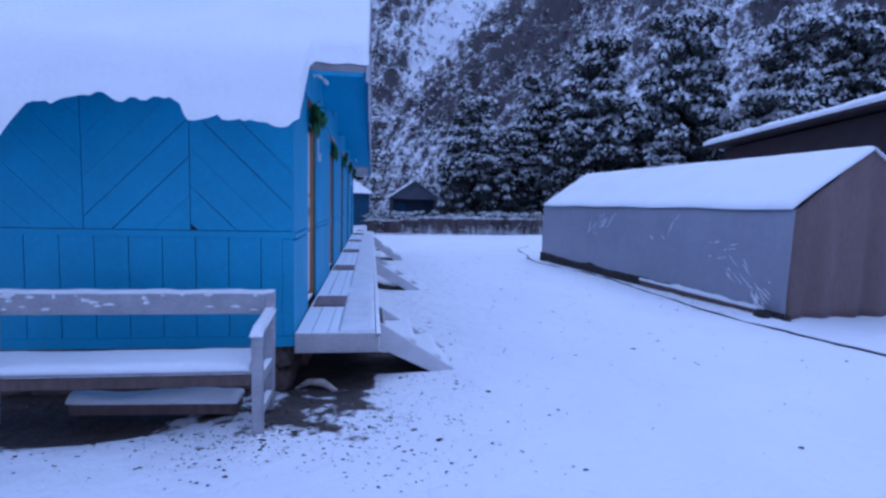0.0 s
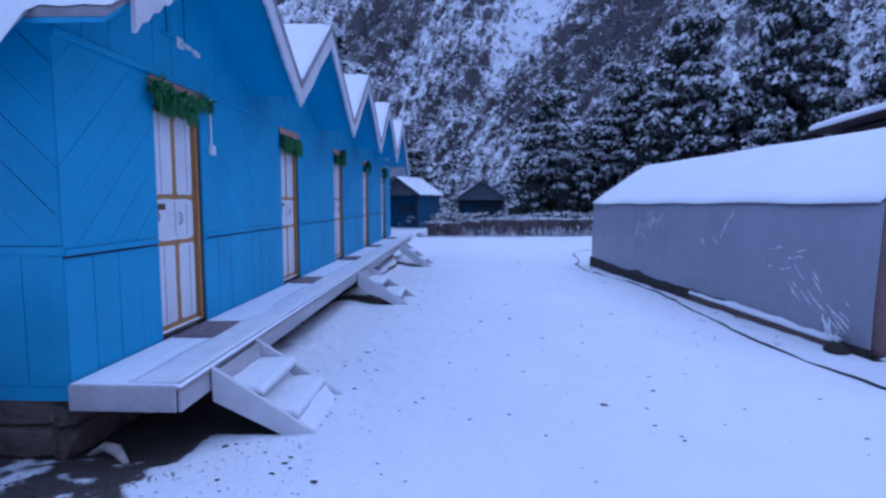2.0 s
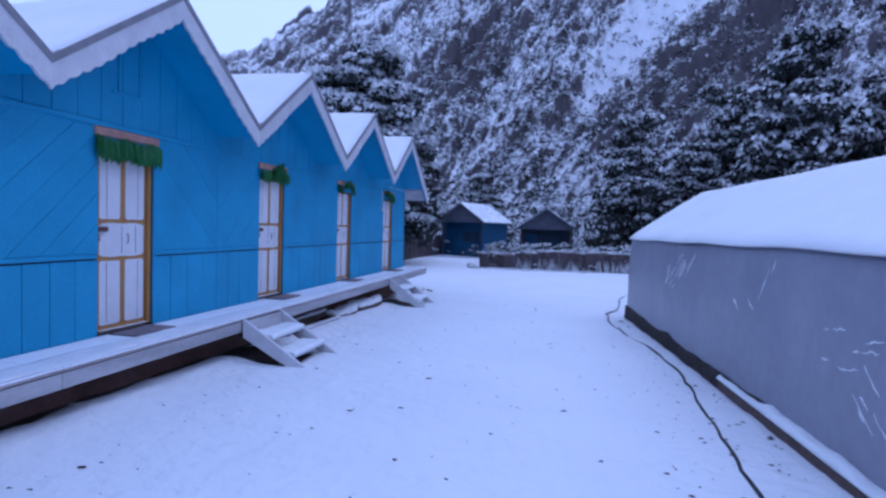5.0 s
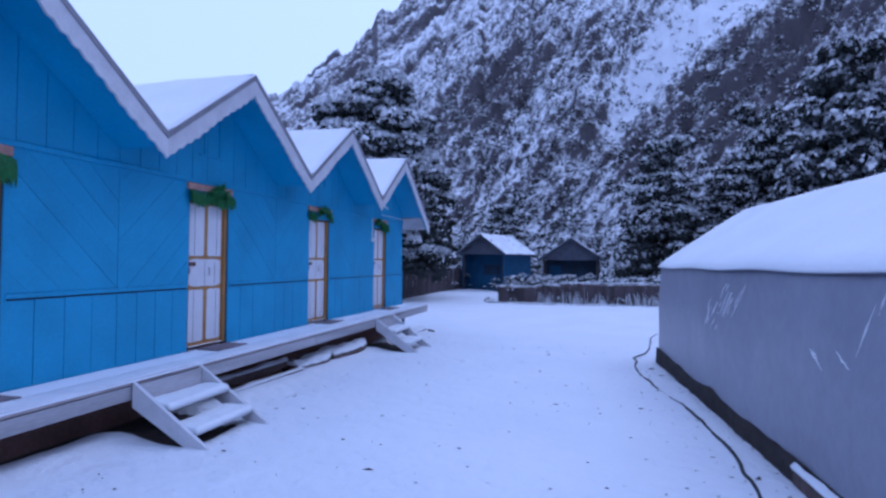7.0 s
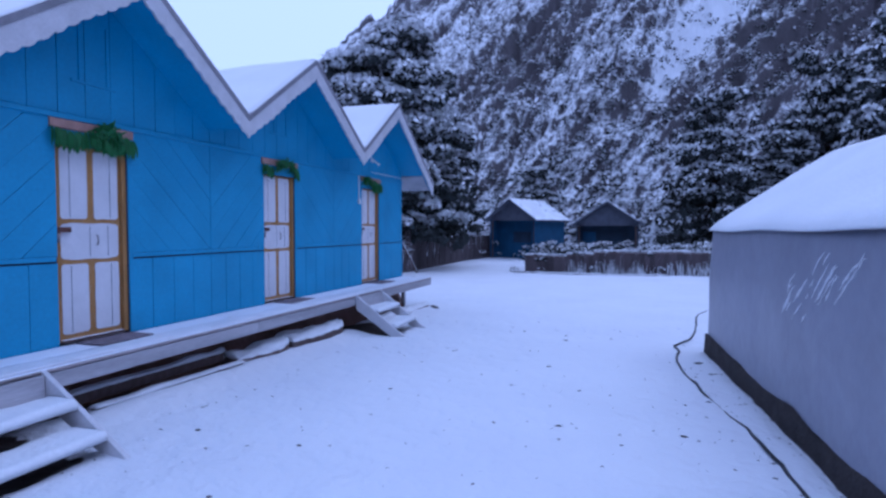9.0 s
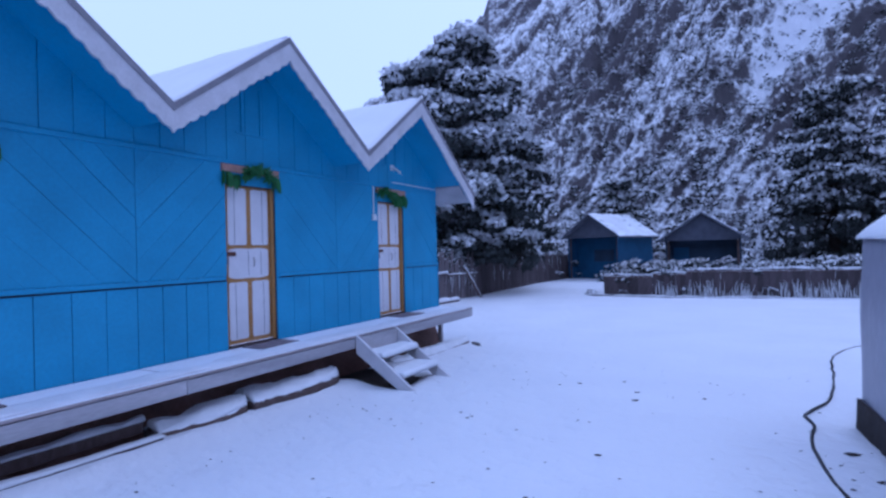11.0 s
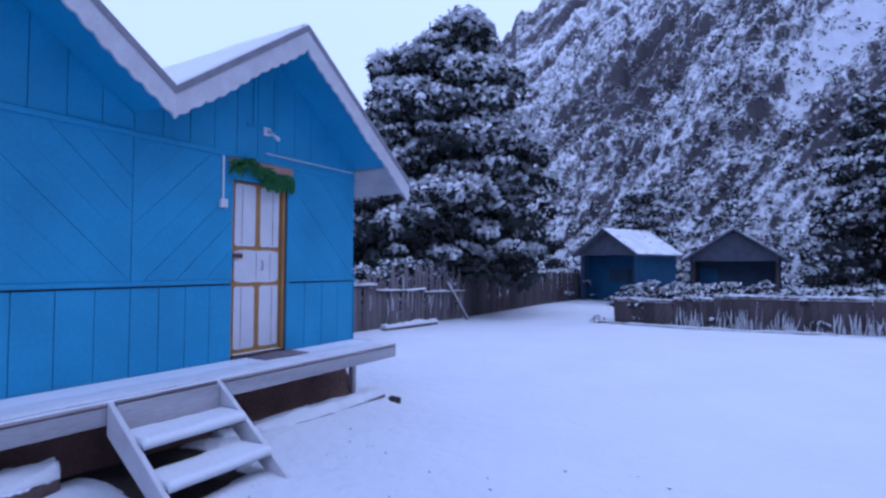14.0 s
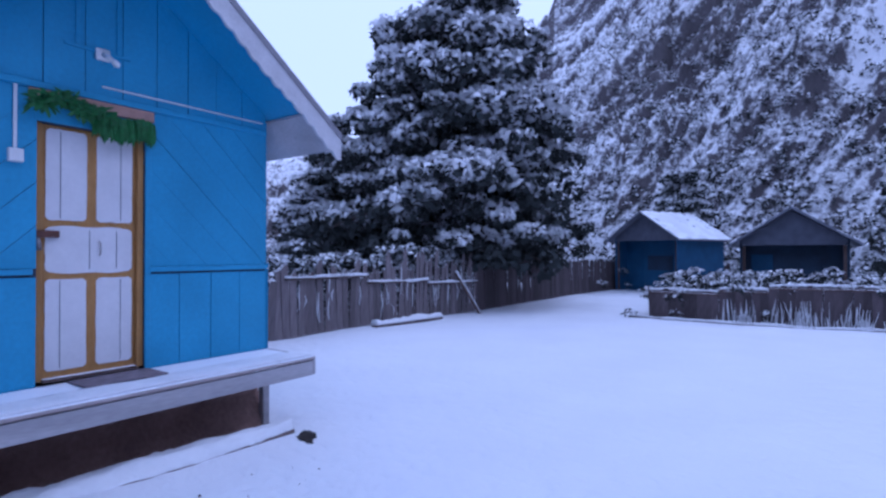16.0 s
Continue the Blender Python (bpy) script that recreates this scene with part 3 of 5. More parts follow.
def build_cabin(k):
    first, last = k == 0, k == 4
    cab = thing("cabin", ("bright blue wooden end cabin, thick snow on its gable roof" if first or last else "bright blue wooden cabin with a snowy gable roof and white door"), "cabin", pose(0, k * BAY, 0), "row of blue cabins")
    lo, hi = (-0.38 if first else 0.0), (BAY + 0.48 if last else BAY)
    y0, y1 = 0.0, BAY
    gable_pts = [(y0, 2.6), (y1, 2.6), (y1, gable_top(y1)), (BAY / 2, gable_top(BAY / 2)), (y0, gable_top(y0))]
    back = lambda u, v, w: (w - 0.1, u, v)
    part("front_wall", shared("wl", lambda: prism([(y0, 0.45), (DOOR_A, 0.45), (DOOR_A, 2.6), (y0, 2.6)], back, 0.09)), GAP_SHADE, cab)
    part("front_wall", shared("wr", lambda: prism([(DOOR_B, 0.45), (y1, 0.45), (y1, 2.6), (DOOR_B, 2.6)], back, 0.09)), GAP_SHADE, cab)
    part("gable_wall", shared("wg", lambda: prism(gable_pts, back, 0.09)), GAP_SHADE, cab)
    skin = lambda u, v, w: (w - 0.012, u, v)
    # Boards stop short of the rail; the dark backing paints its shadow line.
    uprights(y0, DOOR_A, 0.46, 1.39, 4, "lowl", cab, skin)
    uprights(DOOR_B, y1, 0.46, 1.39, 4, "lowr", cab, skin)
    chevrons([(y0 + 0.003, 1.457), (DOOR_A - 0.003, 1.457), (DOOR_A - 0.003, 2.86), (y0 + 0.003, 2.86)], 1, 0.235, "chl", cab, skin)
    chevrons([(DOOR_B + 0.003, 1.457), (y1 - 0.003, 1.457), (y1 - 0.003, 2.86), (DOOR_B + 0.003, 2.86)], -1, 0.235, "chr", cab, skin)
    uprights(y0, y1, 2.9, lambda u: gable_top(u) - 0.002, 11, "gab", cab, skin)
    part("rail", shared("rail_l", lambda: box(-0.01, 0.024, y0, DOOR_A - 0.03, 1.41, 1.455)), BLUE, cab)
    part("rail", shared("rail_r", lambda: box(-0.01, 0.024, DOOR_B + 0.03, y1, 1.41, 1.455)), BLUE, cab)
    part("top_rail", shared("rail_t", lambda: box(-0.01, 0.03, y0, y1, 2.85, 2.9)), BLUE, cab)
    part("jamb_board", shared("jb_r", lambda: box(-0.01, 0.012, DOOR_B + 0.002, DOOR_B + 0.05, 0.55, 2.78)), BLUE, cab)
    part("lintel_board", shared("lint", lambda: box(-0.02, 0.024, DOOR_A - 0.06, DOOR_B + 0.07, 2.752, 2.846)), LINTEL, cab, "faded pinkish lintel board over the door")
    part("head_board", shared("head", lambda: box(-0.02, 0.012, DOOR_A - 0.02, DOOR_B + 0.04, DOOR_T + 0.004, 2.748)), BLUE, cab)
    part("side_wall", shared("side_a", lambda: prism([(-5.0, 0.45), (-0.1, 0.45), (-0.1, gable_top(0) - 0.01), (-5.0, gable_top(0) - 0.01)], lambda u, v, w: (u, 0.004 + w, v), 0.07)), GAP_SHADE, cab)
    part("side_wall", shared("side_b", lambda: prism([(-5.0, 0.45), (-0.1, 0.45), (-0.1, gable_top(0) - 0.01), (-5.0, gable_top(0) - 0.01)], lambda u, v, w: (u, BAY - 0.074 + w, v), 0.07)), GAP_SHADE, cab)
    part("back_wall", shared("backw", lambda: prism([(y0, 0.45), (y1, 0.45), (y1, gable_top(y1)), (BAY / 2, gable_top(BAY / 2)), (y0, gable_top(y0))], lambda u, v, w: (w - 5.08, u, v), 0.07)), BLUE, cab)
    part("cabin_floor", shared("floor", lambda: box(-5.0, -0.1, 0.08, BAY - 0.08, 0.42, 0.5, 0)), TIMBER, cab)
    for y_low, tag in ((lo, "a"), (hi, "b")):
        key = (tag, y_low)
        part("roof_panel", shared(("rp",) + key, lambda y=y_low: roof_slope(y, 0.0, 0.05)), CAPGREY, cab, "grey sheet roof slope")
        part("soffit", shared(("so",) + key, lambda y=y_low: roof_slope(y, -0.054, 0.03, -5.1, 0.62)), BLUE, cab, "blue boarded underside of the roof")
        bg = part("bargeboard", shared(("bg",) + key, lambda y=y_low: barge(max(y, -0.16))), WHITE, cab, "white gable board with a scalloped lower edge", pose(0.64, 0, 0))
        part("edge_strip", shared(("es",) + key, lambda y=y_low: roof_slope(max(y, -0.18), 0.078, 0.075, 0.0, 0.048)), CAPGREY, cab, "weathered grey strip along the gable edge", pose(0.632, 0, 0))
        if first and tag == "a":
            def hang(x):
                base = np.interp(x, [-5.2, -3.2, -2.75, -1.85, -1.75, -0.75, -0.65, 0.15, 0.2, 0.62], [0.5, 0.52, 0.6, 0.54, 0.33, 0.31, 0.39, 0.4, 0.0, -0.03])
                return base + 0.16 * fbm(x * 4, x * 0 + 0.5, 5, 77, 0.65)
            part("roof_snow", snow_slope(y_low, 5, hang), SNOW, cab, "thick snow sliding over the eave")
        else:
            part("roof_snow", shared(("sn",) + key, lambda y=y_low: snow_slope(y, 3)), SNOW, cab, "even white snow cover")
    part("ridge_cap", shared("rc", lambda: tube([(-5.2, BAY / 2, RIDGE + 0.03), (0.64, BAY / 2, RIDGE + 0.05)], 0.05)), SNOW_OLD, cab)
    if first or last:
        yy, sgn = (0.0, -1) if first else (BAY, 1)
        place = lambda u, v, w: (u, yy + sgn * (w + 0.002), v)
        tag = "near" if first else "far"
        for j in range(6):
            a, b = -0.872 * (j + 1), -0.872 * j
            slope = -1 if j % 2 == 0 else 1
            if j == 5:
                a = -5.0
            chevrons([(a + 0.003, 1.48), (b - 0.003, 1.48), (b - 0.003, 3.0), (a + 0.003, 3.0)], slope, 0.235, (tag, j), cab, place, 0.014, (0.0006, 0.0012, 0.004, 0.006))
        uprights(-5.0, 0.0, 0.46, 1.42, 18, tag, cab, place)
        part("side_rail", prism([(-5.0, 1.42), (0.012, 1.42), (0.012, 1.475), (-5.0, 1.475)], place, 0.03), BLUE, cab)
        part("sill_board", prism([(-5.0, 0.43), (0.012, 0.43), (0.012, 0.52), (-5.0, 0.52)], place, 0.035), BLUE, cab)
        part("corner_board", box(-0.09, 0.012, yy - 0.028 if first else yy + 0.02, yy - 0.017 if first else yy + 0.03, 0.53, 1.41), BLUE, cab)
    if last:
        under = lambda y: RIDGE - 0.09 - PITCH * (y - BAY / 2)
        part("eave_board", prism([(BAY + 0.05, under(BAY + 0.05)), (BAY + 0.46, under(BAY + 0.46)), (BAY + 0.46, under(BAY + 0.46) - 0.025), (BAY + 0.05, under(BAY + 0.05) - 0.025)], lambda u, v, w: (w - 5.0, u, v), 5.55), FASCIA, cab, "weathered pale board under the end eave")
    build_door(cab)
    return cab


for k in range(5):
    build_cabin(k)

# foundation, porch deck and its fascia
plinth = thing("plinth", "rough brown stone and earth footing under the blue cabins", "foundation", kind="structure")


def stone_mesh(i):
    bm = bmesh.new()
    bmesh.ops.create_icosphere(bm, subdivisions=2, radius=1)
    for v in bm.verts:
        n = noise.noise(v.co * 1.4 + Vector((i * 5.3, 1, 2)))
        c = v.co * (1 + 0.2 * n)
        v.co = Vector([math.copysign(min(abs(q), 0.72), q) for q in c])
    return finish(bm)


part("footing", box(-4.9, -0.16, 0.05, 15.95, -0.6, 0.45, 0.02), STONE, plinth)
stones = [stone_mesh(i) for i in range(5)]
r_ = random.Random(3)
for row in range(3):
    y = 0.02
    while y < 1.3:
        w = r_.uniform(0.3, 0.62)
        part("stone", stones[r_.randrange(5)], STONE, plinth, at=Matrix.Translation((-0.12, y + w / 2, -0.16 + 0.235 * row)) @ Matrix.Diagonal((0.12, w * 0.7, 0.165, 1)))
        y += w
part("earth_bank", sheet(np.linspace(0, 1, 12), np.linspace(0.9, 15.94, 260), lambda U, V: (-0.1 + 0.24 * U ** 1.6 + 0.05 * fbm(U * 3, V * 2.2, 4, 44), V, 0.46 - 0.75 * U + 0.04 * fbm(U * 4, V * 3.1, 3, 45)), lambda U, V: (-0.3 + 0 * U, V, 0.46 - 0.75 * U)), EARTH, plinth, "bare brown earth bank under the porch")
for x in np.arange(-0.4, -4.8, -0.52):
    for row in range(3):
        part("stone", stones[r_.randrange(5)], STONE, plinth, at=Matrix.Translation((x, 0.06, -0.12 + 0.235 * row)) @ Matrix.Diagonal((0.37, 0.12, 0.165, 1)))

deck = thing("porch_deck", "long raised wooden porch with white fascia and thin snow", "porch")
for i in range(5):
    for j in range(5):
        y0 = j * 3.2 - (0.03 if j == 0 else 0)
        part("plank", shared(("plank", j == 0), lambda: box(0, 0.141, 0, 3.196 + (0.03 if j == 0 else 0), -0.035, 0, 0.005)), DECK, deck, at=pose(0.018 + i * 0.147, y0, DECK_Z - 0.002 * ((i * 3 + j) % 3)))
for j in range(5):
    part("fascia_board", shared(("fascia", j == 0), lambda: box(0, 0.028, -0.03 if j == 0 else 0, 3.197, -0.15, -0.006, 0.005)), FASCIA, deck, "white painted fascia board", pose(0.752, j * 3.2, DECK_Z - 0.036 - 0.001 * (j % 2)))
for j in range(5):
    part("nosing", shared(("nosing", j == 0), lambda: box(0, 0.044, -0.058 if j == 0 else 0, 3.197, -0.03, 0.003, 0.006)), DECK, deck, "snow-dusted edge board", pose(0.754, j * 3.2, DECK_Z - 0.001 * (j % 2)))
part("end_board", box(0.02, 0.752, -0.058, -0.032, 0.37, 0.55, 0.004), FASCIA, deck, "white painted end board")
part("end_board", box(0.02, 0.78, 16.001, 16.027, 0.37, 0.55, 0.004), FASCIA, deck, "white painted end board")
for y in (15.93,):
    part("post", shared("post", lambda: box(-0.04, 0.04, -0.04, 0.04, -0.75, -0.06, 0.006)), FASCIA, deck, "", pose(0.08, y, DECK_Z - 0.13))
for y in np.arange(0.12, 16, 1.586):
    part("joist", shared("joist", lambda: box(-0.02, 0.73, -0.03, 0.03, -0.12, -0.04, 0.004)), TIMBER, deck, "", pose(0.01, y, DECK_Z))
part("thin_snow", sheet(np.linspace(0.4, 0.748, 10), np.linspace(0, 16, 330), lambda U, V: (U, V, DECK_Z + 0.004 + 0.012 * np.clip((U - 0.42) * 4, 0, 1) + 0.035 * fbm(U * 5, V * 2.2, 4, 15)), lambda U, V: (U, V, DECK_Z - 0.004 + 0 * U)), SNOW_OLD, deck, "thin wind-blown snow")


# steps up to the porch
def build_stairs(name_at, foot_z, label, width, run=0.82, drifted=False):
    st = thing("porch_stairs", label, "stairs", name_at, "steps up to the porch")
    drop = 0.55 - foot_z
    for y in (0.0, width - 0.045):
        pts = [(0.0, 0.0), (run + 0.06, -drop - 0.03), (run - 0.16, -drop - 0.06), (0.0, -0.26)]
        part("stringer", prism(pts, lambda u, v, w, y=y: (u, y + w, v), 0.045, 0.004), WHITE, st, "white painted sloping side board")
    for f in (0.36, 0.72):
        z = -drop * f - 0.04
        x = run * f
        part("tread", box(x - 0.25, x + 0.09, 0.05, width - 0.05, z - 0.03, z, 0.004), TIMBER, st, "dark wooden tread")
        part("tread_snow", sheet(np.linspace(x - 0.26, x + 0.1, 16), np.linspace(0.047, width - 0.047, 26), lambda U, V, z=z, x=x: (U, V, z + 0.055 * np.clip(np.minimum(U - x + 0.27, x + 0.105 - U) / 0.03, 0.15, 1) ** 0.5 * (1 + 0.5 * fbm(U * 6, V * 5, 3, 8))), lambda U, V, z=z, x=x: (U, V, z - 0.022 * (U > x + 0.09))), SNOW, st, "snow lying on the tread")
    part("top_riser", box(0.03, 0.055, 0.05, width - 0.05, -0.26, -0.03, 0.004), FASCIA, st, "grey board under the porch edge")
    if drifted:
        ramp = lambda U, V: -0.2 - (drop - 0.17) * np.clip((U - 0.1) / run, 0, 1.05) + 0.035 * np.sin((U - 0.1) / run * 12.5) + 0.05 * fbm(U * 4, V * 4, 3, 21)
        part("drift", sheet(np.linspace(0.1, run + 0.05, 24), np.linspace(0.05, width - 0.05, 24), lambda U, V: (U, V, ramp(U, V)), lambda U, V: (U, V, ramp(U, V) - 0.05)), SNOW, st, "snow drift burying the treads")
    return st


build_stairs(pose(0.8, 0.36, 0.55), 0.07, "white wooden porch steps half buried in snow beside the end cabin", 0.88, 0.74, True)
build_stairs(pose(0.8, 5.86, 0.55), -0.04, "white wooden porch steps half buried in snow", 1.0, 0.9)
build_stairs(pose(0.8, 12.21, 0.55), -0.13, "white wooden porch steps half buried in snow", 1.01, 0.91)


# ---- tent ----
TA, TB = Vector((6.61, 12.9, 0)), Vector((7.36, 2.72, 0))
axis_t = (TB - TA).normalized()
side_t = Vector((-axis_t.y, axis_t.x, 0))
TL, HALF, EAVE_Z, RIDGE_Z = (TB - TA).length, 1.47, 1.72, 2.79


def tp(u, v, z):
    """Along the tent from its far corner, across it, and up."""
    return TA.x + axis_t.x * u + side_t.x * v, TA.y + axis_t.y * u + side_t.y * v, z


tent = thing("long_tent", "long low grey tarpaulin tent with a snow-covered roof", "tent")
us = np.linspace(0, TL, 130)
sag = lambda U: 0.055 * np.clip(U / 8, 0, 1) - 0.018 * np.sin(np.pi * ((U / 2.55) % 1.0)) ** 2


def wall_surface(U, V, push, flip=1):
    z0 = ground_z(*tp(U, 0, 0)[:2]) * 0.4 + 0.02
    z = z0 + (EAVE_Z + sag(U) - z0) * V
    bow = 0.07 * np.sin(np.pi * V) * (0.4 + np.sin(np.pi * ((U / 2.55) % 1.0))) + 0.07 * fbm(U * 1.1 + V * 0.9, V * 1.6 - U * 0.5, 4, 19) * (0.3 + V)
    pinch = 0.05 * (1 - V) ** 2
    return tp(U, -pinch - bow * 0.7 + push if flip > 0 else 2 * HALF + pinch + bow * 0.7 - push, z)


part("side_wall", sheet(us, np.linspace(0, 1, 30), lambda U, V: wall_surface(U, V, 0), lambda U, V: wall_surface(U, V, 0.012)), TARP, tent, "sagging grey tarpaulin side")
part("side_wall", sheet(us[::4], np.linspace(0, 1, 12), lambda U, V: wall_surface(U, V, 0, -1), lambda U, V: wall_surface(U, V, 0.012, -1)), TARP, tent, "sagging grey tarpaulin side")


def roof_surface(U, V, lift, flip=1):
    z = EAVE_Z + (RIDGE_Z - EAVE_Z) * V ** 0.94 + sag(U) * (1 - V) - 0.06 * np.sin(np.pi * ((U / 2.55) % 1.0)) ** 2 * np.sin(np.pi * V)
    e = np.clip(np.minimum(V * 14, np.minimum(U, TL - U) * 8), 0, 1) ** 0.5
    v = -0.06 + (HALF + 0.06) * V
    return tp(U, v if flip > 0 else 2 * HALF - v, z + lift * (0.35 + 0.65 * e) * (1 + 0.4 * fbm(U * 1.3, V * 4, 3, 29)))


for flip in (1, -1):
    part("roof_sheet", sheet(us[::2], np.linspace(0, 1, 14), lambda U, V, f=flip: roof_surface(U, V, -0.004, f), lambda U, V, f=flip: roof_surface(U, V, -0.02, f)), TARP, tent, "grey tarpaulin roof")
    part("roof_snow", sheet(us, np.linspace(0, 1, 26), lambda U, V, f=flip: roof_surface(U, V, 0.06, f), lambda U, V, f=flip: roof_surface(U, V, 0.0, f)), SNOW, tent, "smooth snow cover")


def end_surface(U, V, u0, push):
    top = EAVE_Z + (RIDGE_Z - EAVE_Z) * (1 - np.abs(U - HALF) / HALF)
    fold = 0.05 * np.sin(U * 11) * (1 - V * 0.7) + 0.04 * fbm(U * 3, V * 2, 3, 9)
    return tp(u0 + fold + push, U, 0.0 + top * V)


part("end_wall", sheet(np.linspace(0, 2 * HALF, 60), np.linspace(0, 1, 16), lambda U, V: end_surface(U, V, TL - 0.05, 0), lambda U, V: end_surface(U, V, TL - 0.05, -0.012)), TARP_END, tent, "brown canvas end wall hanging in folds")
part("end_wall", sheet(np.linspace(0, 2 * HALF, 40), np.linspace(0, 1, 12), lambda U, V: end_surface(U, V, 0.06, 0), lambda U, V: end_surface(U, V, 0.06, 0.012)), TARP, tent, "grey canvas end wall")
part("ground_skirt", sheet(us, np.linspace(0, 1, 5), lambda U, V: tp(U, -0.075 - 0.03 * (1 - V) + 0.03 * fbm(U * 2, V, 2, 4), -0.3 + 0.44 * V + 0.2 * fbm(U * 1.1, V * 0, 4, 6) * V - 0.03 * V), lambda U, V: tp(U, -0.03 + 0 * V, -0.3 + 0.42 * V)), SOIL, tent, "dark muddy skirt along the tent's foot")


# ---- trees and shrubs ----
def tree_parts(seed, height, radius, clusters, low=0.1, tops=3, shape=0.75, leaf_part=0.015, per=34, snow_per=34):
    """Meshes of a snow-laden evergreen: trunk, limbs, leaves and the snow on them."""
    r = np.random.default_rng(seed)
    lean = r.uniform(-0.03, 0.03, 2) * height
    trunk_pts = [(lean[0] * t ** 2, lean[1] * t ** 2, height * 0.93 * t - 0.3) for t in np.linspace(0, 1, 9)]
    trunk = tube(trunk_pts, [max(0.03, 0.028 * height * (1 - t) ** 0.9 + 0.03) for t in np.linspace(0, 1, 9)], 9)
    heads = [(0.0, 0.0, 1.0)] + [(radius * 0.2 * math.cos(a), radius * 0.2 * math.sin(a), r.uniform(0.8, 0.94)) for a in r.uniform(0, 6.28, tops - 1)]
    limbs, cen, size = [], [], []
    whorls = max(10, clusters // 14)
    for w in range(whorls):
        t = low + (1 - low) * (w + r.uniform(0, 0.8)) / whorls
        hx, hy, ht = heads[r.integers(len(heads))] if t > 0.45 else heads[0]
        reach = radius * (np.clip((1 - t / ht) if t < ht else 0.03, 0.03, 1) ** shape) * (0.72 + 0.28 * min(1, t / 0.25))
        if t > ht + 0.02:
            continue
        for _ in range(14 if t < 0.8 else 9):
            a = r.uniform(0, 6.283)
            L = reach * r.uniform(0.45, 1.05) + 0.12
            z = height * min(t, ht)
            root = (hx * t, hy * t, z)
            tip = (hx * t + L * math.cos(a), hy * t + L * math.sin(a), z - 0.16 * L + r.uniform(-0.3, 0.3))
            if r.random() < 0.35:
                mid = tuple((root[i] * 0.5 + tip[i] * 0.5) + (0.1 * L if i == 2 else 0) for i in range(3))
                limbs.append([tuple(float(c) for c in p) for p in (root, mid, tip)])
            steps = max(1, int(L / (0.09 * height)))
            for k in range(steps):
                f = 1 - 0.32 * k - r.uniform(0, 0.12)
                if f > 0.3:
                    cen.append([root[i] + (tip[i] - root[i]) * f for i in range(3)])
                    size.append(height * 0.042 * r.uniform(0.5, 1.55))
    cen, size = np.array(cen), np.array(size)
    bm = bmesh.new()
    for root, mid, tip in limbs[:60]:
        me = tube((root, mid, tip), [0.006 * height, 0.004 * height, 0.0015 * height], 5)
        bm.from_mesh(me)
        bpy.data.meshes.remove(me)
    leaf = leaf_part * height
    crown = flakes(cen, size * 1.15, per, 0.5, leaf, 0.15, -0.12, r)
    high = cen[:, 2] / height
    snow_keep = r.random(len(cen)) < np.clip(0.2 + 1.5 * high, 0.3, 1.0)
    snow = flakes(cen[snow_keep], size[snow_keep] * 1.15, snow_per, 0.46, leaf * 0.95, 0.45, 0.22, r)
    return trunk, finish(bm, True), crown, snow


TREES = {}


def plant_tree(kind, x, y, z, scale, turn, label, args):
    if kind not in TREES:
        TREES[kind] = tree_parts(*args)
    trunk, limbs, crown, snow = TREES[kind]
    t = thing("tree", label, "tree", pose(x, y, z, 0, 0, turn) @ Matrix.Diagonal((scale[0], scale[0], scale[1], 1)), "trees round the clearing")
    tr = part("trunk", trunk, BARK, t, "dark bark")
    part("branching", limbs, BARK, tr)
    part("crown", crown, FOLIAGE, t, "dark evergreen leaves")
    part("branch_snow", snow, SNOW_LUMP, t, "clumps of snow on the boughs")


plant_tree("broad", -7.7, 30.6, -0.3, (1.02, 1.035), 20, "tall broad evergreen tree laden with snow behind the plank fence", (11, 14.0, 6.4, 620, 0.17, 5, 0.56, 0.0095, 70, 112))
plant_tree("broad", -13.4, 31.0, -0.3, (0.72, 0.62), 200, "broad evergreen tree laden with snow behind the plank fence", ())
plant_tree("broad", -9.6, 38.5, -0.4, (0.6, 0.6), 100, "evergreen tree laden with snow behind the plank fence", ())
plant_tree("bushy", -2.2, 47.5, -0.5, (0.66, 0.6), 0, "dark round evergreen behind the small blue hut", (12, 13.0, 4.6, 300, 0.06, 4, 0.5, 0.0125, 44, 36))
for x, y, s, h, turn in ((11.6, 52, 1.0, 1.12, 40), (17.5, 55, 0.9, 0.95, 150), (23.5, 47, 1.3, 1.6, 80), (30.5, 45, 1.35, 1.75, 200), (37, 38, 1.25, 1.55, 10), (43, 30, 1.2, 1.45, 310), (21.0, 60, 1.15, 1.5, 250), (28, 58, 1.35, 1.9, 120),
                         (36, 52, 1.45, 2.0, 30), (46, 42, 1.4, 1.8, 170), (52, 24, 1.2, 1.4, 220), (27, 40, 0.7, 0.75, 70), (20, 47, 0.55, 0.6, 30), (33, 33, 0.9, 0.95, 190)):
    plant_tree("bushy", x, y, -0.6 + max(0, (math.hypot(x - 3, y - 10) - 54)) * 0.35, (s, h), turn, "tall dark evergreen tree with snowy boughs below the mountain", ())


def scatter(name, pts, sizes, label, category, leaf, per=10, snow_per=9, seed=4):
    r = np.random.default_rng(seed)
    root = thing(name, label, category, kind="stuff")
    part("twigs", flakes(pts, sizes, per, 0.8, leaf, 0.1, 0.0, r), FOLIAGE, root)
    part("snow_tufts", flakes(pts, sizes, snow_per, 0.7, leaf * 1.1, 0.55, 0.15, r), SNOW_LUMP, root)


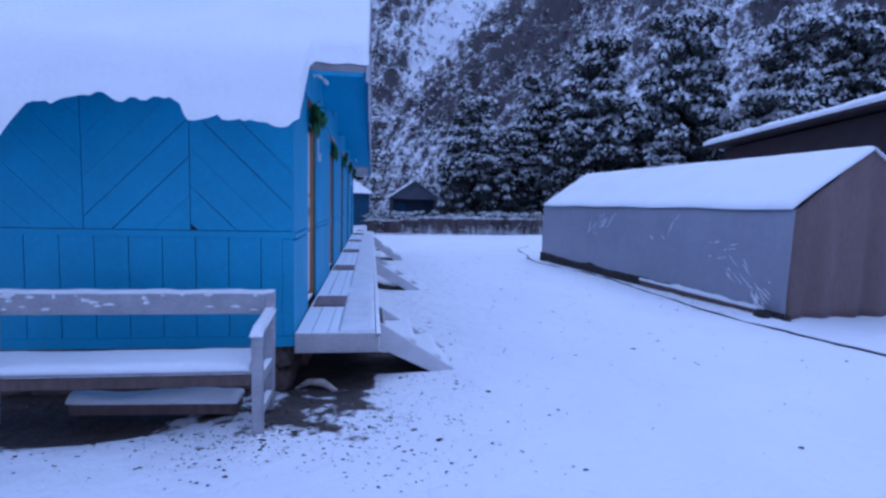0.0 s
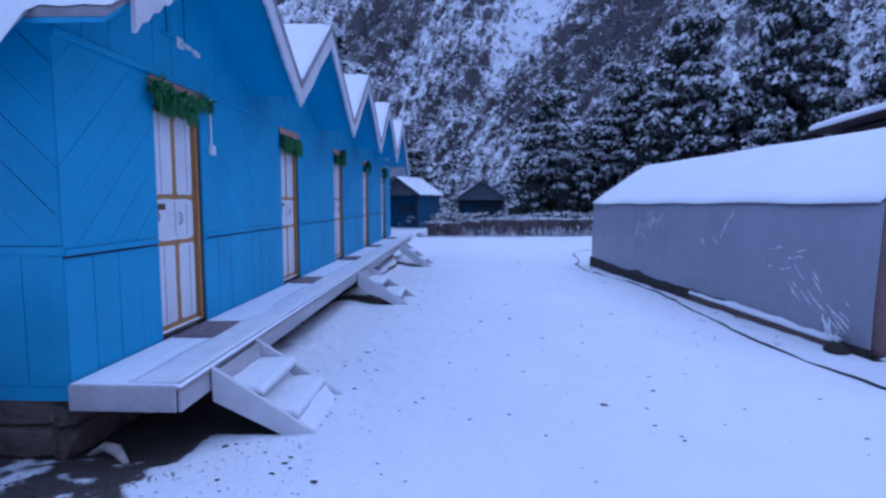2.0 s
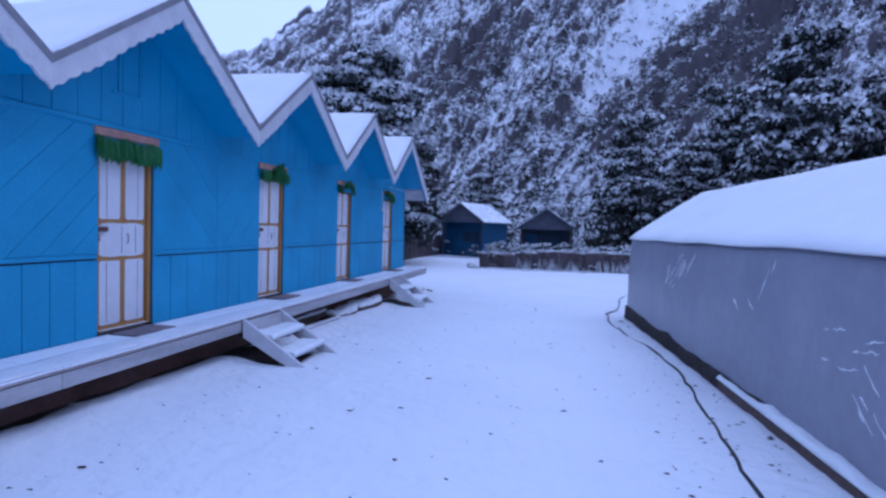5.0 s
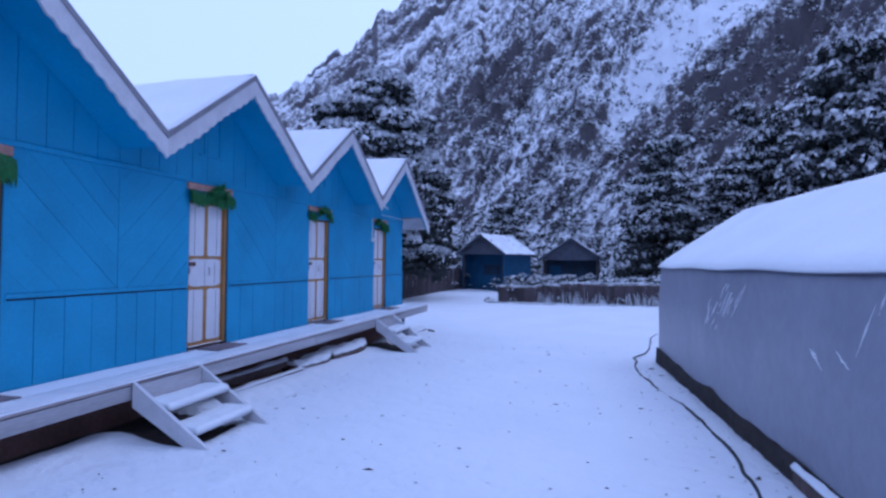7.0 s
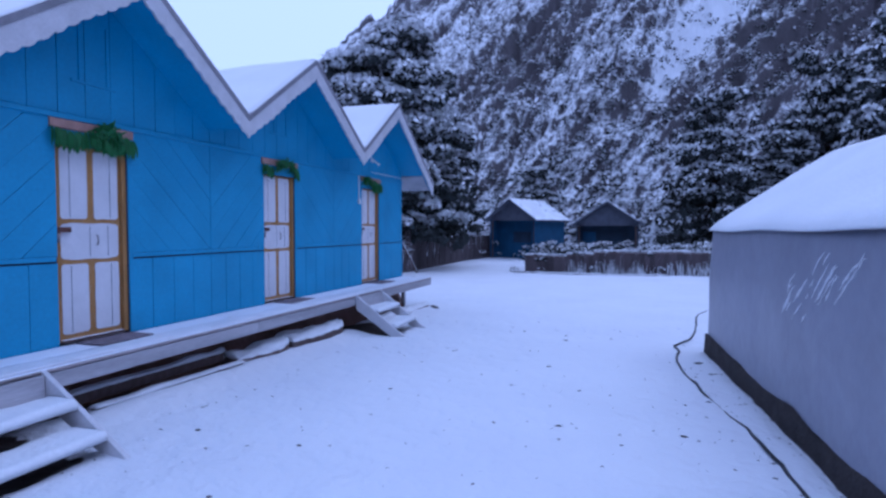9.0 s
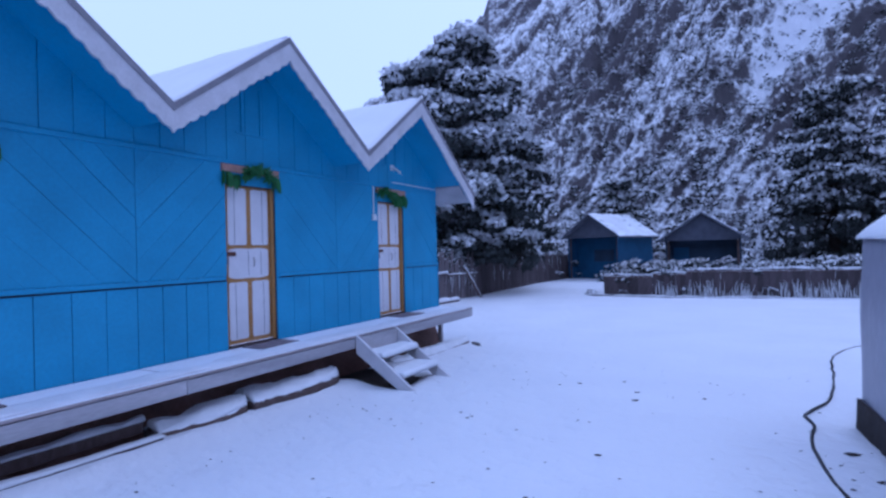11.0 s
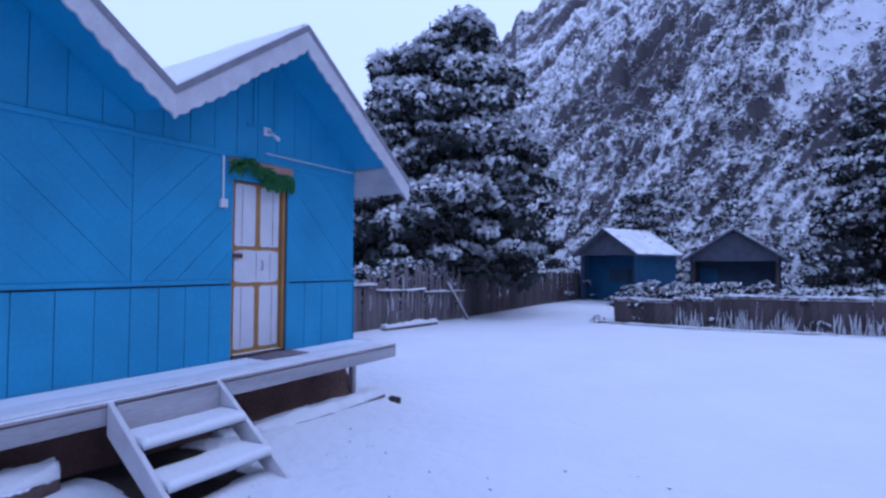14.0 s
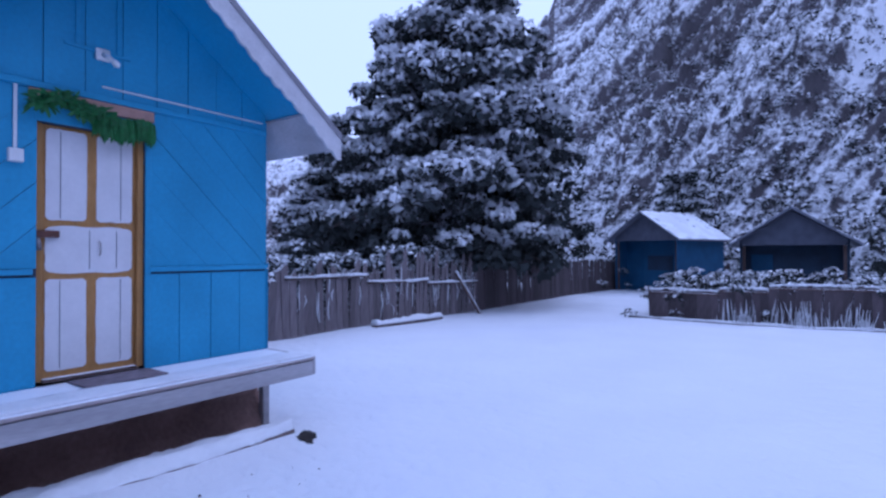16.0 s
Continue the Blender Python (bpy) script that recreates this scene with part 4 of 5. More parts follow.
def slope_shrubs():
    r = np.random.default_rng(9)
    fa = r.integers(0, 900, 14000)
    fs = (r.random(14000) ** 1.3 * 150).astype(int)
    pts = SLOPE[fa, fs] + r.normal(size=(14000, 3)) * np.array([0.6, 0.6, 0.1])
    dist = np.hypot(pts[:, 0] - 3, pts[:, 1] - 10)
    scatter("mountain_scrub", pts, 0.35 + 0.005 * dist * r.uniform(0.4, 1.3, len(pts)), "snow-dusted scrub growing over the lower mountainside", "shrubs", 0.24, 9, 8)


slope_shrubs()
r_ = np.random.default_rng(15)
band = []
for x0, y0, x1, y1, w, n, h in ((0.8, 30.9, 20, 36.3, 0.9, 700, 1.35), (0.9, 31.2, 4, 35, 0.9, 200, 1.2), (8, 40, 26, 48, 3.0, 320, 1.1), (-9, 24, -6.6, 30, 0.8, 90, 1.0), (-9.5, 21, -7, 24, 0.8, 60, 1.0), (-5.15, 18, -5.3, 23.5, 0.2, 260, 1.85), (-5.3, 23.6, -5.2, 28.0, 0.16, 260, 2.1), (-6.8, 31, -5.8, 44, 0.7, 130, 1.2), (-6, 46, 6, 48, 3, 200, 1.2), (6.5, 36.5, 9, 40, 1.5, 70, 0.9)):
    t = r_.random(n)
    band.append(np.stack([x0 + (x1 - x0) * t + r_.normal(size=n) * w * 0.3, y0 + (y1 - y0) * t + r_.normal(size=n) * w, -0.4 + r_.random(n) * h], -1))
band = np.concatenate(band)
scatter("fence_shrubs", band, r_.uniform(0.14, 0.34, len(band)), "low snow-covered shrubs behind the fences", "shrubs", 0.062, 24, 20, 5)


# ---- fences ----
def board_mesh(i, h, w):
    r = random.Random(i)
    a, b = r.uniform(-0.04, 0.04), r.uniform(-0.04, 0.04)
    return prism([(-w / 2, -0.25), (w / 2, -0.25), (w / 2 + a * 0.2, h + b), (0, h + 0.02 + b * 0.3), (-w / 2 + a * 0.2, h - b)], lambda u, v, d: (u, d - 0.012, v), 0.024, 0.003)


BOARDS = [board_mesh(i, 1.0, 0.17) for i in range(6)]


def fence_run(fence, pts, height, jag, gap, seed, lean=3.0, boards=BOARDS, wood=None):
    r = random.Random(seed)
    for (xa, ya), (xb, yb) in zip(pts[:-1], pts[1:]):
        L = math.hypot(xb - xa, yb - ya)
        ang = math.degrees(math.atan2(yb - ya, xb - xa))
        n = max(1, int(L / gap))
        for i in range(n):
            t = (i + 0.5) / n
            x, y = xa + (xb - xa) * t, ya + (yb - ya) * t
            h = height * (1 + r.uniform(-jag, jag))
            part("board", boards[r.randrange(6)], wood or FENCE, fence, at=pose(x, y, float(ground_z(x, y)) - 0.03, r.uniform(-2, 2), r.uniform(-lean, lean), ang) @ Matrix.Diagonal((gap / 0.16, 1, h, 1)))


def snow_ridge(pts, z_over, w, h, seed):
    P = []
    for (xa, ya), (xb, yb) in zip(pts[:-1], pts[1:]):
        n = max(2, int(math.hypot(xb - xa, yb - ya) / 0.12))
        P += [(xa + (xb - xa) * i / n, ya + (yb - ya) * i / n) for i in range(n)]
    P.append(pts[-1])
    P = np.array(P)
    s = np.arange(len(P)) * 0.12
    lift = 0.06 * fbm(s * 1.7, s * 0, 3, seed)
    path = [(x, y, float(ground_z(x, y)) + z_over + lift[i]) for i, (x, y) in enumerate(P)]
    return tube(path, [max(0.012, w * (0.75 + 1.3 * float(fbm(np.array(i * 0.3), np.array(seed), 2, 8)))) for i in range(len(path))], 6)


def gz0(x, y):
    return float(ground_z(x, y))


low_pts = [(0.42, 36.5), (0.45, 30.0), (2.47, 29.65), (3.7, 29.9), (6.4, 30.2), (10.5, 31.4), (15, 33.0), (22, 35.5)]
low = thing("low_fence", "low dark plank fence with snow along its top edge", "fence")
fence_run(low, low_pts[:3], 0.9, 0.03, 0.2, 5, 1.0)
fence_run(low, low_pts[2:4], 0.99, 0.03, 0.2, 25, 1.0)
fence_run(low, low_pts[3:], 1.11, 0.03, 0.2, 26, 1.0)
for pp, hh in ((low_pts[1:3], 0.9), (low_pts[2:4], 1.0), (low_pts[3:], 1.12)):
    part("top_snow", snow_ridge(pp, hh, 0.05, 0.06, 3), SNOW, low, "ridge of snow on the fence")
    part("top_rail", tube([(x, y - 0.03, float(ground_z(x, y)) + hh - 0.1) for x, y in pp], 0.03, 6), TIMBER, low)
kerb_pts = [(0.0, 29.45), (2.4, 29.25), (4.4, 29.4), (7.0, 29.9)]
kerb = thing("timber_kerb", "long thin timber lying in the snow before the low fence", "timber")
part("beam", tube([(x, y, float(ground_z(x, y)) + 0.0) for x, y in kerb_pts], 0.045, 6), TIMBER, kerb)
part("snow", snow_ridge(kerb_pts, 0.045, 0.04, 0.03, 12), SNOW, kerb)
# frost and snow caught on the low fence's face
r2 = np.random.default_rng(22)
n = 150
fx = np.where(r2.random(n) < 0.8, r2.uniform(2.6, 12, n), r2.uniform(12, 20, n))
fy = np.interp(fx, [0.45, 2.47, 3.7, 6.4, 10.5, 15, 22], [30.0, 29.65, 29.9, 30.2, 31.4, 33.0, 35.5]) - 0.12
# frosted stalks, each a leaning three-sided spike with a lump of snow along it
stalk_v, stalk_f = [], []
for x, y in zip(fx, fy):
    for q in range(3):
        k, w, h = len(stalk_v), r2.uniform(0.006, 0.022), 0.12 + 0.65 * r2.random() ** 1.3
        bx, by, lean = x + r2.normal(0, 0.07), y + r2.uniform(-0.05, 0.04), r2.normal(0, 0.12)
        for f, g in ((0.0, 0.6), (0.35, 1.0), (0.7, r2.uniform(0.5, 1.4)), (1.0, 0.25)):
            jig = r2.normal(0, 0.012)
            for a in (0.3, 2.4, 4.5):
                stalk_v.append((bx + lean * f * h + jig + w * g * math.cos(a), by + w * g * math.sin(a), -0.45 + h * f))
        stalk_f += [(k + 3 * i + j, k + 3 * i + (j + 1) % 3, k + 3 * i + 3 + (j + 1) % 3, k + 3 * i + 3 + j) for i in range(3) for j in range(3)]
weeds = tagged(part("fence_weeds", mesh_from(stalk_v, stalk_f, True), SNOW_LUMP), "snowy dead weeds standing against the low fence", "weeds", kind="stuff")

ragged_pts = [(-4.62, 17.4), (-4.58, 19.8), (-4.82, 22.6), (-4.8, 25.2), (-4.75, 27.9)]
rag = thing("ragged_fence", "weathered grey plank fence of uneven height with a snowy rail", "fence")
GREY_BOARDS = [board_mesh(i + 20, 1.0, 0.16) for i in range(6)]
fence_run(rag, ragged_pts[:3], 1.5, 0.17, 0.21, 6, 4.5, GREY_BOARDS, GREYFENCE)
fence_run(rag, ragged_pts[2:], 1.7, 0.2, 0.16, 16, 4.5, GREY_BOARDS, GREYFENCE)
r5 = random.Random(8)
for i in range(26):
    a = r5.randrange(1, 4)
    t, h = r5.random(), r5.uniform(0.25, 0.8)
    x = ragged_pts[a][0] + (ragged_pts[a + 1][0] - ragged_pts[a][0]) * t + 0.05
    y = ragged_pts[a][1] + (ragged_pts[a + 1][1] - ragged_pts[a][1]) * t
    z = gz0(x, y) + r5.uniform(0.15, 1.0)
    part("clinging_snow", tube([(x, y, z), (x + 0.01, y + r5.uniform(-0.06, 0.06), z + h * 0.5), (x, y + r5.uniform(-0.05, 0.05), z + h)], [0.007, 0.014, 0.008], 5), SNOW, rag, "thin strip of snow on a board")
for a, b, z in ((1, 2, 1.3), (2, 3, 1.12), (3, 4, 1.02)):
    (xa, ya), (xb, yb) = ragged_pts[a], ragged_pts[b]
    za, zb = float(ground_z(xa, ya)) + z, float(ground_z(xb, yb)) + z
    rail = part("rail", tube([(xa + 0.09, ya, za), (xb + 0.09, yb, zb)], 0.035, 6), TIMBER, rag, "horizontal fence pole")
    part("rail_snow", snow_ridge([(xa + 0.09, ya), (xb + 0.09, yb)], z + 0.045, 0.045, 0.03, 31 + a), SNOW, rag, "snow lying on the pole")
tall_pts = [(-4.8, 28.1), (-5.25, 33), (-5.35, 37.8), (-4.9, 43.5), (-4.7, 46)]
tall = thing("tall_fence", "brown close-boarded plank fence", "fence")
fence_run(tall, tall_pts, 1.72, 0.04, 0.2, 7, 0.6)
far_pts = [(-4.7, 46.2), (0.5, 47.5)]
far_f = thing("back_fence", "grey plank fence closing the path by the huts", "fence")
fence_run(far_f, far_pts, 1.5, 0.06, 0.2, 17, 1.0)
prop = thing("leaning_pole", "pale snowy pole leaning against the plank fence", "pole")
part("pole", tube([(-4.3, 27.5, -0.42), (-4.72, 26.7, 0.98)], [0.05, 0.045], 7), TIMBER, prop)
part("snow", tube([(-4.3, 27.5, -0.36), (-4.72, 26.7, 1.04)], [0.045, 0.04], 6), SNOW, prop)


def snowy_timber(name, a, b, w, h, label, seed, cover=0.06):
    """A squared timber lying on the ground with snow on it; a and b are its ends."""
    A, B = Vector(a), Vector(b)
    L = (B - A).length
    d = (B - A) / L
    m = Matrix.Translation(A) @ d.to_track_quat("X", "Z").to_matrix().to_4x4()
    t = thing(name, label, "timber", m)
    part("beam", box(0, L, -w / 2, w / 2, -h, 0, min(0.012, h / 4)), TIMBER, t)
    part("snow", sheet(np.linspace(-0.01, L + 0.01, max(8, int(L / 0.07))), np.linspace(-w / 2 - 0.01, w / 2 + 0.01, 8), lambda U, V: (U, V, cover * np.clip((w / 2 + 0.012 - np.abs(V)) / (w * 0.3), 0.08, 1) ** 0.5 * np.clip(0.8 + 1.8 * fbm(U * 3, V * 5, 3, seed), 0.05, 2)), lambda U, V: (U, V, 0 * U - 0.004)), SNOW, t, "uneven snow on the timber")
    return t


def ragged_slab(a, b, w, h, label, seed, cover=0.07):
    """A rotten split slab with broken edges and patchy snow; a and b are its ends."""
    A, B = Vector(a), Vector(b)
    L = (B - A).length
    m = Matrix.Translation(A) @ ((B - A) / L).to_track_quat("X", "Z").to_matrix().to_4x4()
    t = thing("loose_plank", label, "timber", m, "boards lying under the porch")
    us, vs = np.linspace(0, L, max(12, int(L / 0.03))), np.linspace(-1, 1, 16)
    edge = lambda U, V: (w / 2 + 0.16 * w * fbm(U * 3.5 + 9, np.sign(V) * 3, 4, seed, 0.65)) * V * (1 - 0.6 * (U / L) ** 5)
    face = lambda U, V: 0.05 * fbm(U * 4, V * 2, 4, seed + 1) - 0.03 * V ** 2
    part("slab", sheet(us, vs, lambda U, V: (U, edge(U, V), face(U, V)), lambda U, V: (U, edge(U, V), face(U, V) - h - 0.05 * fbm(U * 5, V, 3, seed + 2))), TIMBER, t, "dark split slab")
    deep = lambda U, V: cover * np.clip(1.1 - 1.15 * np.abs(V) ** 3 + 2.6 * fbm(U * 3.2, V * 1.7, 5, seed + 3, 0.6), -0.15, 1.3)
    part("snow", sheet(us, vs * 0.98, lambda U, V: (U, edge(U, V) * 1.02, face(U, V) + deep(U, V)), lambda U, V: (U, edge(U, V), face(U, V) - 0.02)), SNOW, t, "broken snow cover")
    return t


def gz(x, y):
    return float(ground_z(x, y))


snowy_timber("loose_plank", (-4.4, 22.5, -0.22), (-4.35, 25.3, -0.26), 0.22, 0.14, "snow-covered plank lying along the foot of the fence", 40, 0.1)
snowy_timber("loose_plank", (0.3, 7.2, 0.13), (0.34, 9.4, 0.12), 0.1, 0.12, "long snow-topped plank lying under the porch edge", 41, 0.04)
snowy_timber("loose_plank", (0.62, 7.4, 0.03), (0.66, 9.4, 0.01), 0.09, 0.08, "long snow-topped plank on the ground beside the porch", 42, 0.03)
ragged_slab((0.42, 9.45, 0.03), (0.6, 10.42, 0.07), 0.4, 0.1, "short snow-covered board below the porch", 43, 0.06)
ragged_slab((0.5, 10.5, 0.08), (0.62, 11.95, 0.07), 0.42, 0.15, "thick split plank under patchy snow below the porch", 44, 0.07)
snowy_timber("loose_plank", (0.45, 3.6, 0.02), (0.75, 4.45, 0.0), 0.12, 0.06, "broken snowy board lying by the porch", 45, 0.04)
ragged_slab((0.52, 13.4, -0.11), (0.78, 15.72, -0.06), 0.3, 0.08, "snow-covered board lying below the porch end", 46, 0.06)
tagged(part("stick", tube([(x, y, gz(x, y) + z) for x, y, z in ((0.0, 0.12, -0.06), (0.12, 0.14, -0.005), (0.26, 0.05, 0.005), (0.4, -0.06, -0.045))], [0.014, 0.034, 0.04, 0.018], 8), PALEWOOD), "short pale bent stick lying on bare soil", "stick")
for q, (x, y, w) in enumerate(((0.94, 15.76, 0.09), (0.86, 15.84, 0.06), (1.05, 15.7, 0.04))):
    tagged(part("clod", lump(w * 1.3, w, w * 0.8, 70 + q, 0.6), SOIL, None, "", pose(x, y, gz(x, y) + w * 0.2)), "dark clod of frozen earth beside the porch end", "clod", "clods by the porch")
snowy_timber("tent_kerb", (7.02, 6.75, 0.06), (7.2, 3.1, 0.1), 0.14, 0.16, "snow-covered timber along the foot of the tent", 48, 0.06)


# ---- hose ----
hose = thing("water_hose", "thin black hose lying in loose curves on the snow", "hose")
hp = [(7.0, -0.5), (6.6, 1.6), (6.46, 2.4), (6.4, 3.3), (6.48, 4.8), (6.56, 6.0), (6.62, 7.2), (6.55, 8.4), (6.4, 9.5), (6.2, 10.5), (6.05, 11.8), (6.14, 12.6), (6.12, 13.1), (6.4, 13.8), (6.6, 15.0), (6.72, 16.0), (6.85, 17.0), (7.3, 18.2), (8.0, 19.2)]
pts = []
for i in range(len(hp) - 1):
    p0, p1, p2, p3 = hp[max(i - 1, 0)], hp[i], hp[i + 1], hp[min(i + 2, len(hp) - 1)]
    for k in range(8):
        t = k / 8
        q = [0.5 * (2 * p1[j] + (p2[j] - p0[j]) * t + (2 * p0[j] - 5 * p1[j] + 4 * p2[j] - p3[j]) * t * t + (3 * p1[j] - p0[j] - 3 * p2[j] + p3[j]) * t ** 3) for j in (0, 1)]
        wob = 0.03 * float(fbm(np.array(q[1] * 2.5), np.array(1.0), 3, 55))
        pts.append((q[0] + wob * 2, q[1], gz(q[0], q[1]) + 0.002 + 0.055 * float(fbm(np.array(q[1] * 1.6), np.array(4.0), 3, 66))))
part("pipe", tube(pts, 0.016, 7), RUBBER, hose)


# ---- bench ----
bench = thing("bench", "white-painted wooden garden bench dusted with snow beside the blue cabin", "bench", pose(0.065, -0.07, 0))
BX0, BX1, BZ = -2.25, -0.13, 0.04
for x in (BX0, BX1 - 0.075):
    part("front_leg", box(x, x + 0.075, -1.02, -0.945, BZ - 0.05, 0.79, 0.006), BENCHW, bench)
    part("back_leg", prism([(-0.56, BZ - 0.05), (-0.49, BZ - 0.05), (-0.42, 1.03), (-0.475, 1.03), (-0.56, 0.55)], lambda u, v, w, x=x: (x + w, u, v), 0.07, 0.005), BENCHW, bench)
    part("armrest", prism([(-1.05, 0.795), (-0.95, 0.83), (-0.7, 0.845), (-0.45, 0.88), (-0.45, 0.845), (-0.7, 0.81), (-0.95, 0.795)], lambda u, v, w, x=x: (x - 0.01 + w, u, v), 0.09, 0.005), BENCHW, bench)
    part("side_rail", box(x + 0.012, x + 0.062, -0.943, -0.54, 0.42, 0.5, 0.004), BENCHW, bench)
    part("side_rail", box(x + 0.012, x + 0.062, -0.943, -0.54, 0.18, 0.24, 0.004), BENCHW, bench)
    part("arm_snow", prism([(-1.04, 0.8), (-0.95, 0.86), (-0.7, 0.872), (-0.46, 0.905), (-0.46, 0.884), (-0.7, 0.849), (-0.95, 0.834)], lambda u, v, w, x=x: (x + w, u, v), 0.07, 0.008), SNOW, bench, "thin snow on the armrest")
for i in range(4):
    part("seat_slat", box(BX0 + 0.078, BX1 - 0.078, -1.0 + i * 0.115, -0.9 + i * 0.115, 0.515, 0.54, 0.004), BENCHW, bench)
part("seat_snow", sheet(np.linspace(BX0 + 0.09, BX1 - 0.085, 60), np.linspace(-1.01, -0.55, 14), lambda U, V: (U, V, 0.545 + 0.05 * np.clip(np.minimum(V + 1.015, -0.545 - V) / 0.05, 0.1, 1) ** 0.5 * (1 + 0.5 * fbm(U * 4, V * 4, 3, 14))), lambda U, V: (U, V, 0 * U + 0.541)), SNOW, bench, "even snow on the seat")
part("apron", box(BX0 + 0.078, BX1 - 0.078, -0.985, -0.96, 0.42, 0.512, 0.004), TIMBER, bench, "dark apron below the seat slats")
part("back_board", box(BX0 + 0.075, BX1 - 0.075, -0.475, -0.45, 0.84, 1.01, 0.004), BENCHW, bench, "white back board with flaking snow")
part("back_snow", tube([(x, -0.455, 1.015 + 0.006 * math.sin(x * 17) * math.sin(x * 5)) for x in np.linspace(BX0 + 0.02, BX1 - 0.02, 24)], 0.026, 6), SNOW, bench, "strip of snow on the back rail")
rb = random.Random(5)
for i in range(26):
    part("snow_flake", lump(rb.uniform(0.012, 0.05), 0.008, rb.uniform(0.008, 0.022), i, 0.7, 1), SNOW, bench, "", pose(rb.uniform(BX0 + 0.1, BX1 - 0.12), -0.477, 0.86 + 0.14 * rb.random() ** 0.6))
snowy_timber("loose_plank", (-1.55, -0.62, 0.2), (-0.32, -0.66, 0.19), 0.2, 0.1, "snow-covered plank lying under the bench", 49, 0.06)


# ---- garlands, lamps and mats at the doors ----
def garland_mesh(seed, fringe, bunches, depth):
    """Leaf strips hung across a door head: fringe spans (from, to) and tied bunches (at, width, rise)."""
    r = np.random.default_rng(seed)
    verts, faces = [], []

    def blade(p, d, L, w):
        p, d = Vector(p), Vector(d).normalized()
        s = d.cross(Vector((1, r.uniform(-0.5, 0.5), 0.1))).normalized() * w
        n = Vector((r.uniform(0.004, 0.022), 0, 0))
        k = len(verts)
        m1, m2, e = p + d * L * 0.35 + n, p + d * L * 0.75 + n * 0.8, p + d * L
        verts.extend([p - s * 0.5, p + s * 0.5, m1 + s, m2 + s * 0.9, e, m2 - s * 0.9, m1 - s])
        faces.append((k, k + 1, k + 2, k + 6))
        faces.append((k + 6, k + 2, k + 3, k + 5))
        faces.append((k + 5, k + 3, k + 4))

    y0, y1 = DOOR_A - 0.06, DOOR_B + 0.07
    for a, b in fringe:
        for i in range(int(190 * (b - a))):
            t = a + (b - a) * r.random()
            sagz = 2.75 - 0.035 * math.sin(math.pi * ((t * 2.3) % 1.0))
            blade((0.03 + r.uniform(0, 0.03), y0 + (y1 - y0) * t, sagz + r.uniform(-0.02, 0.02)), (r.uniform(-0.02, 0.12), r.uniform(-0.1, 0.1), -1), depth * r.uniform(0.75, 1.1), r.uniform(0.008, 0.016))
    for at, width, rise in bunches:
        for i in range(int(420 * width)):
            a = math.pi * r.random()
            q = r.uniform(0.55, 1.0)
            cy, cz = y0 + (y1 - y0) * at + width * 0.5 * q * math.cos(a), 2.71 + rise * q * math.sin(a)
            blade((0.04 + r.uniform(0, 0.05), cy, cz), (r.uniform(-0.1, 0.45), r.uniform(-0.8, 0.8), r.uniform(-1, 0.35)), r.uniform(0.06, 0.13), r.uniform(0.008, 0.015))
    return mesh_from(verts, faces)


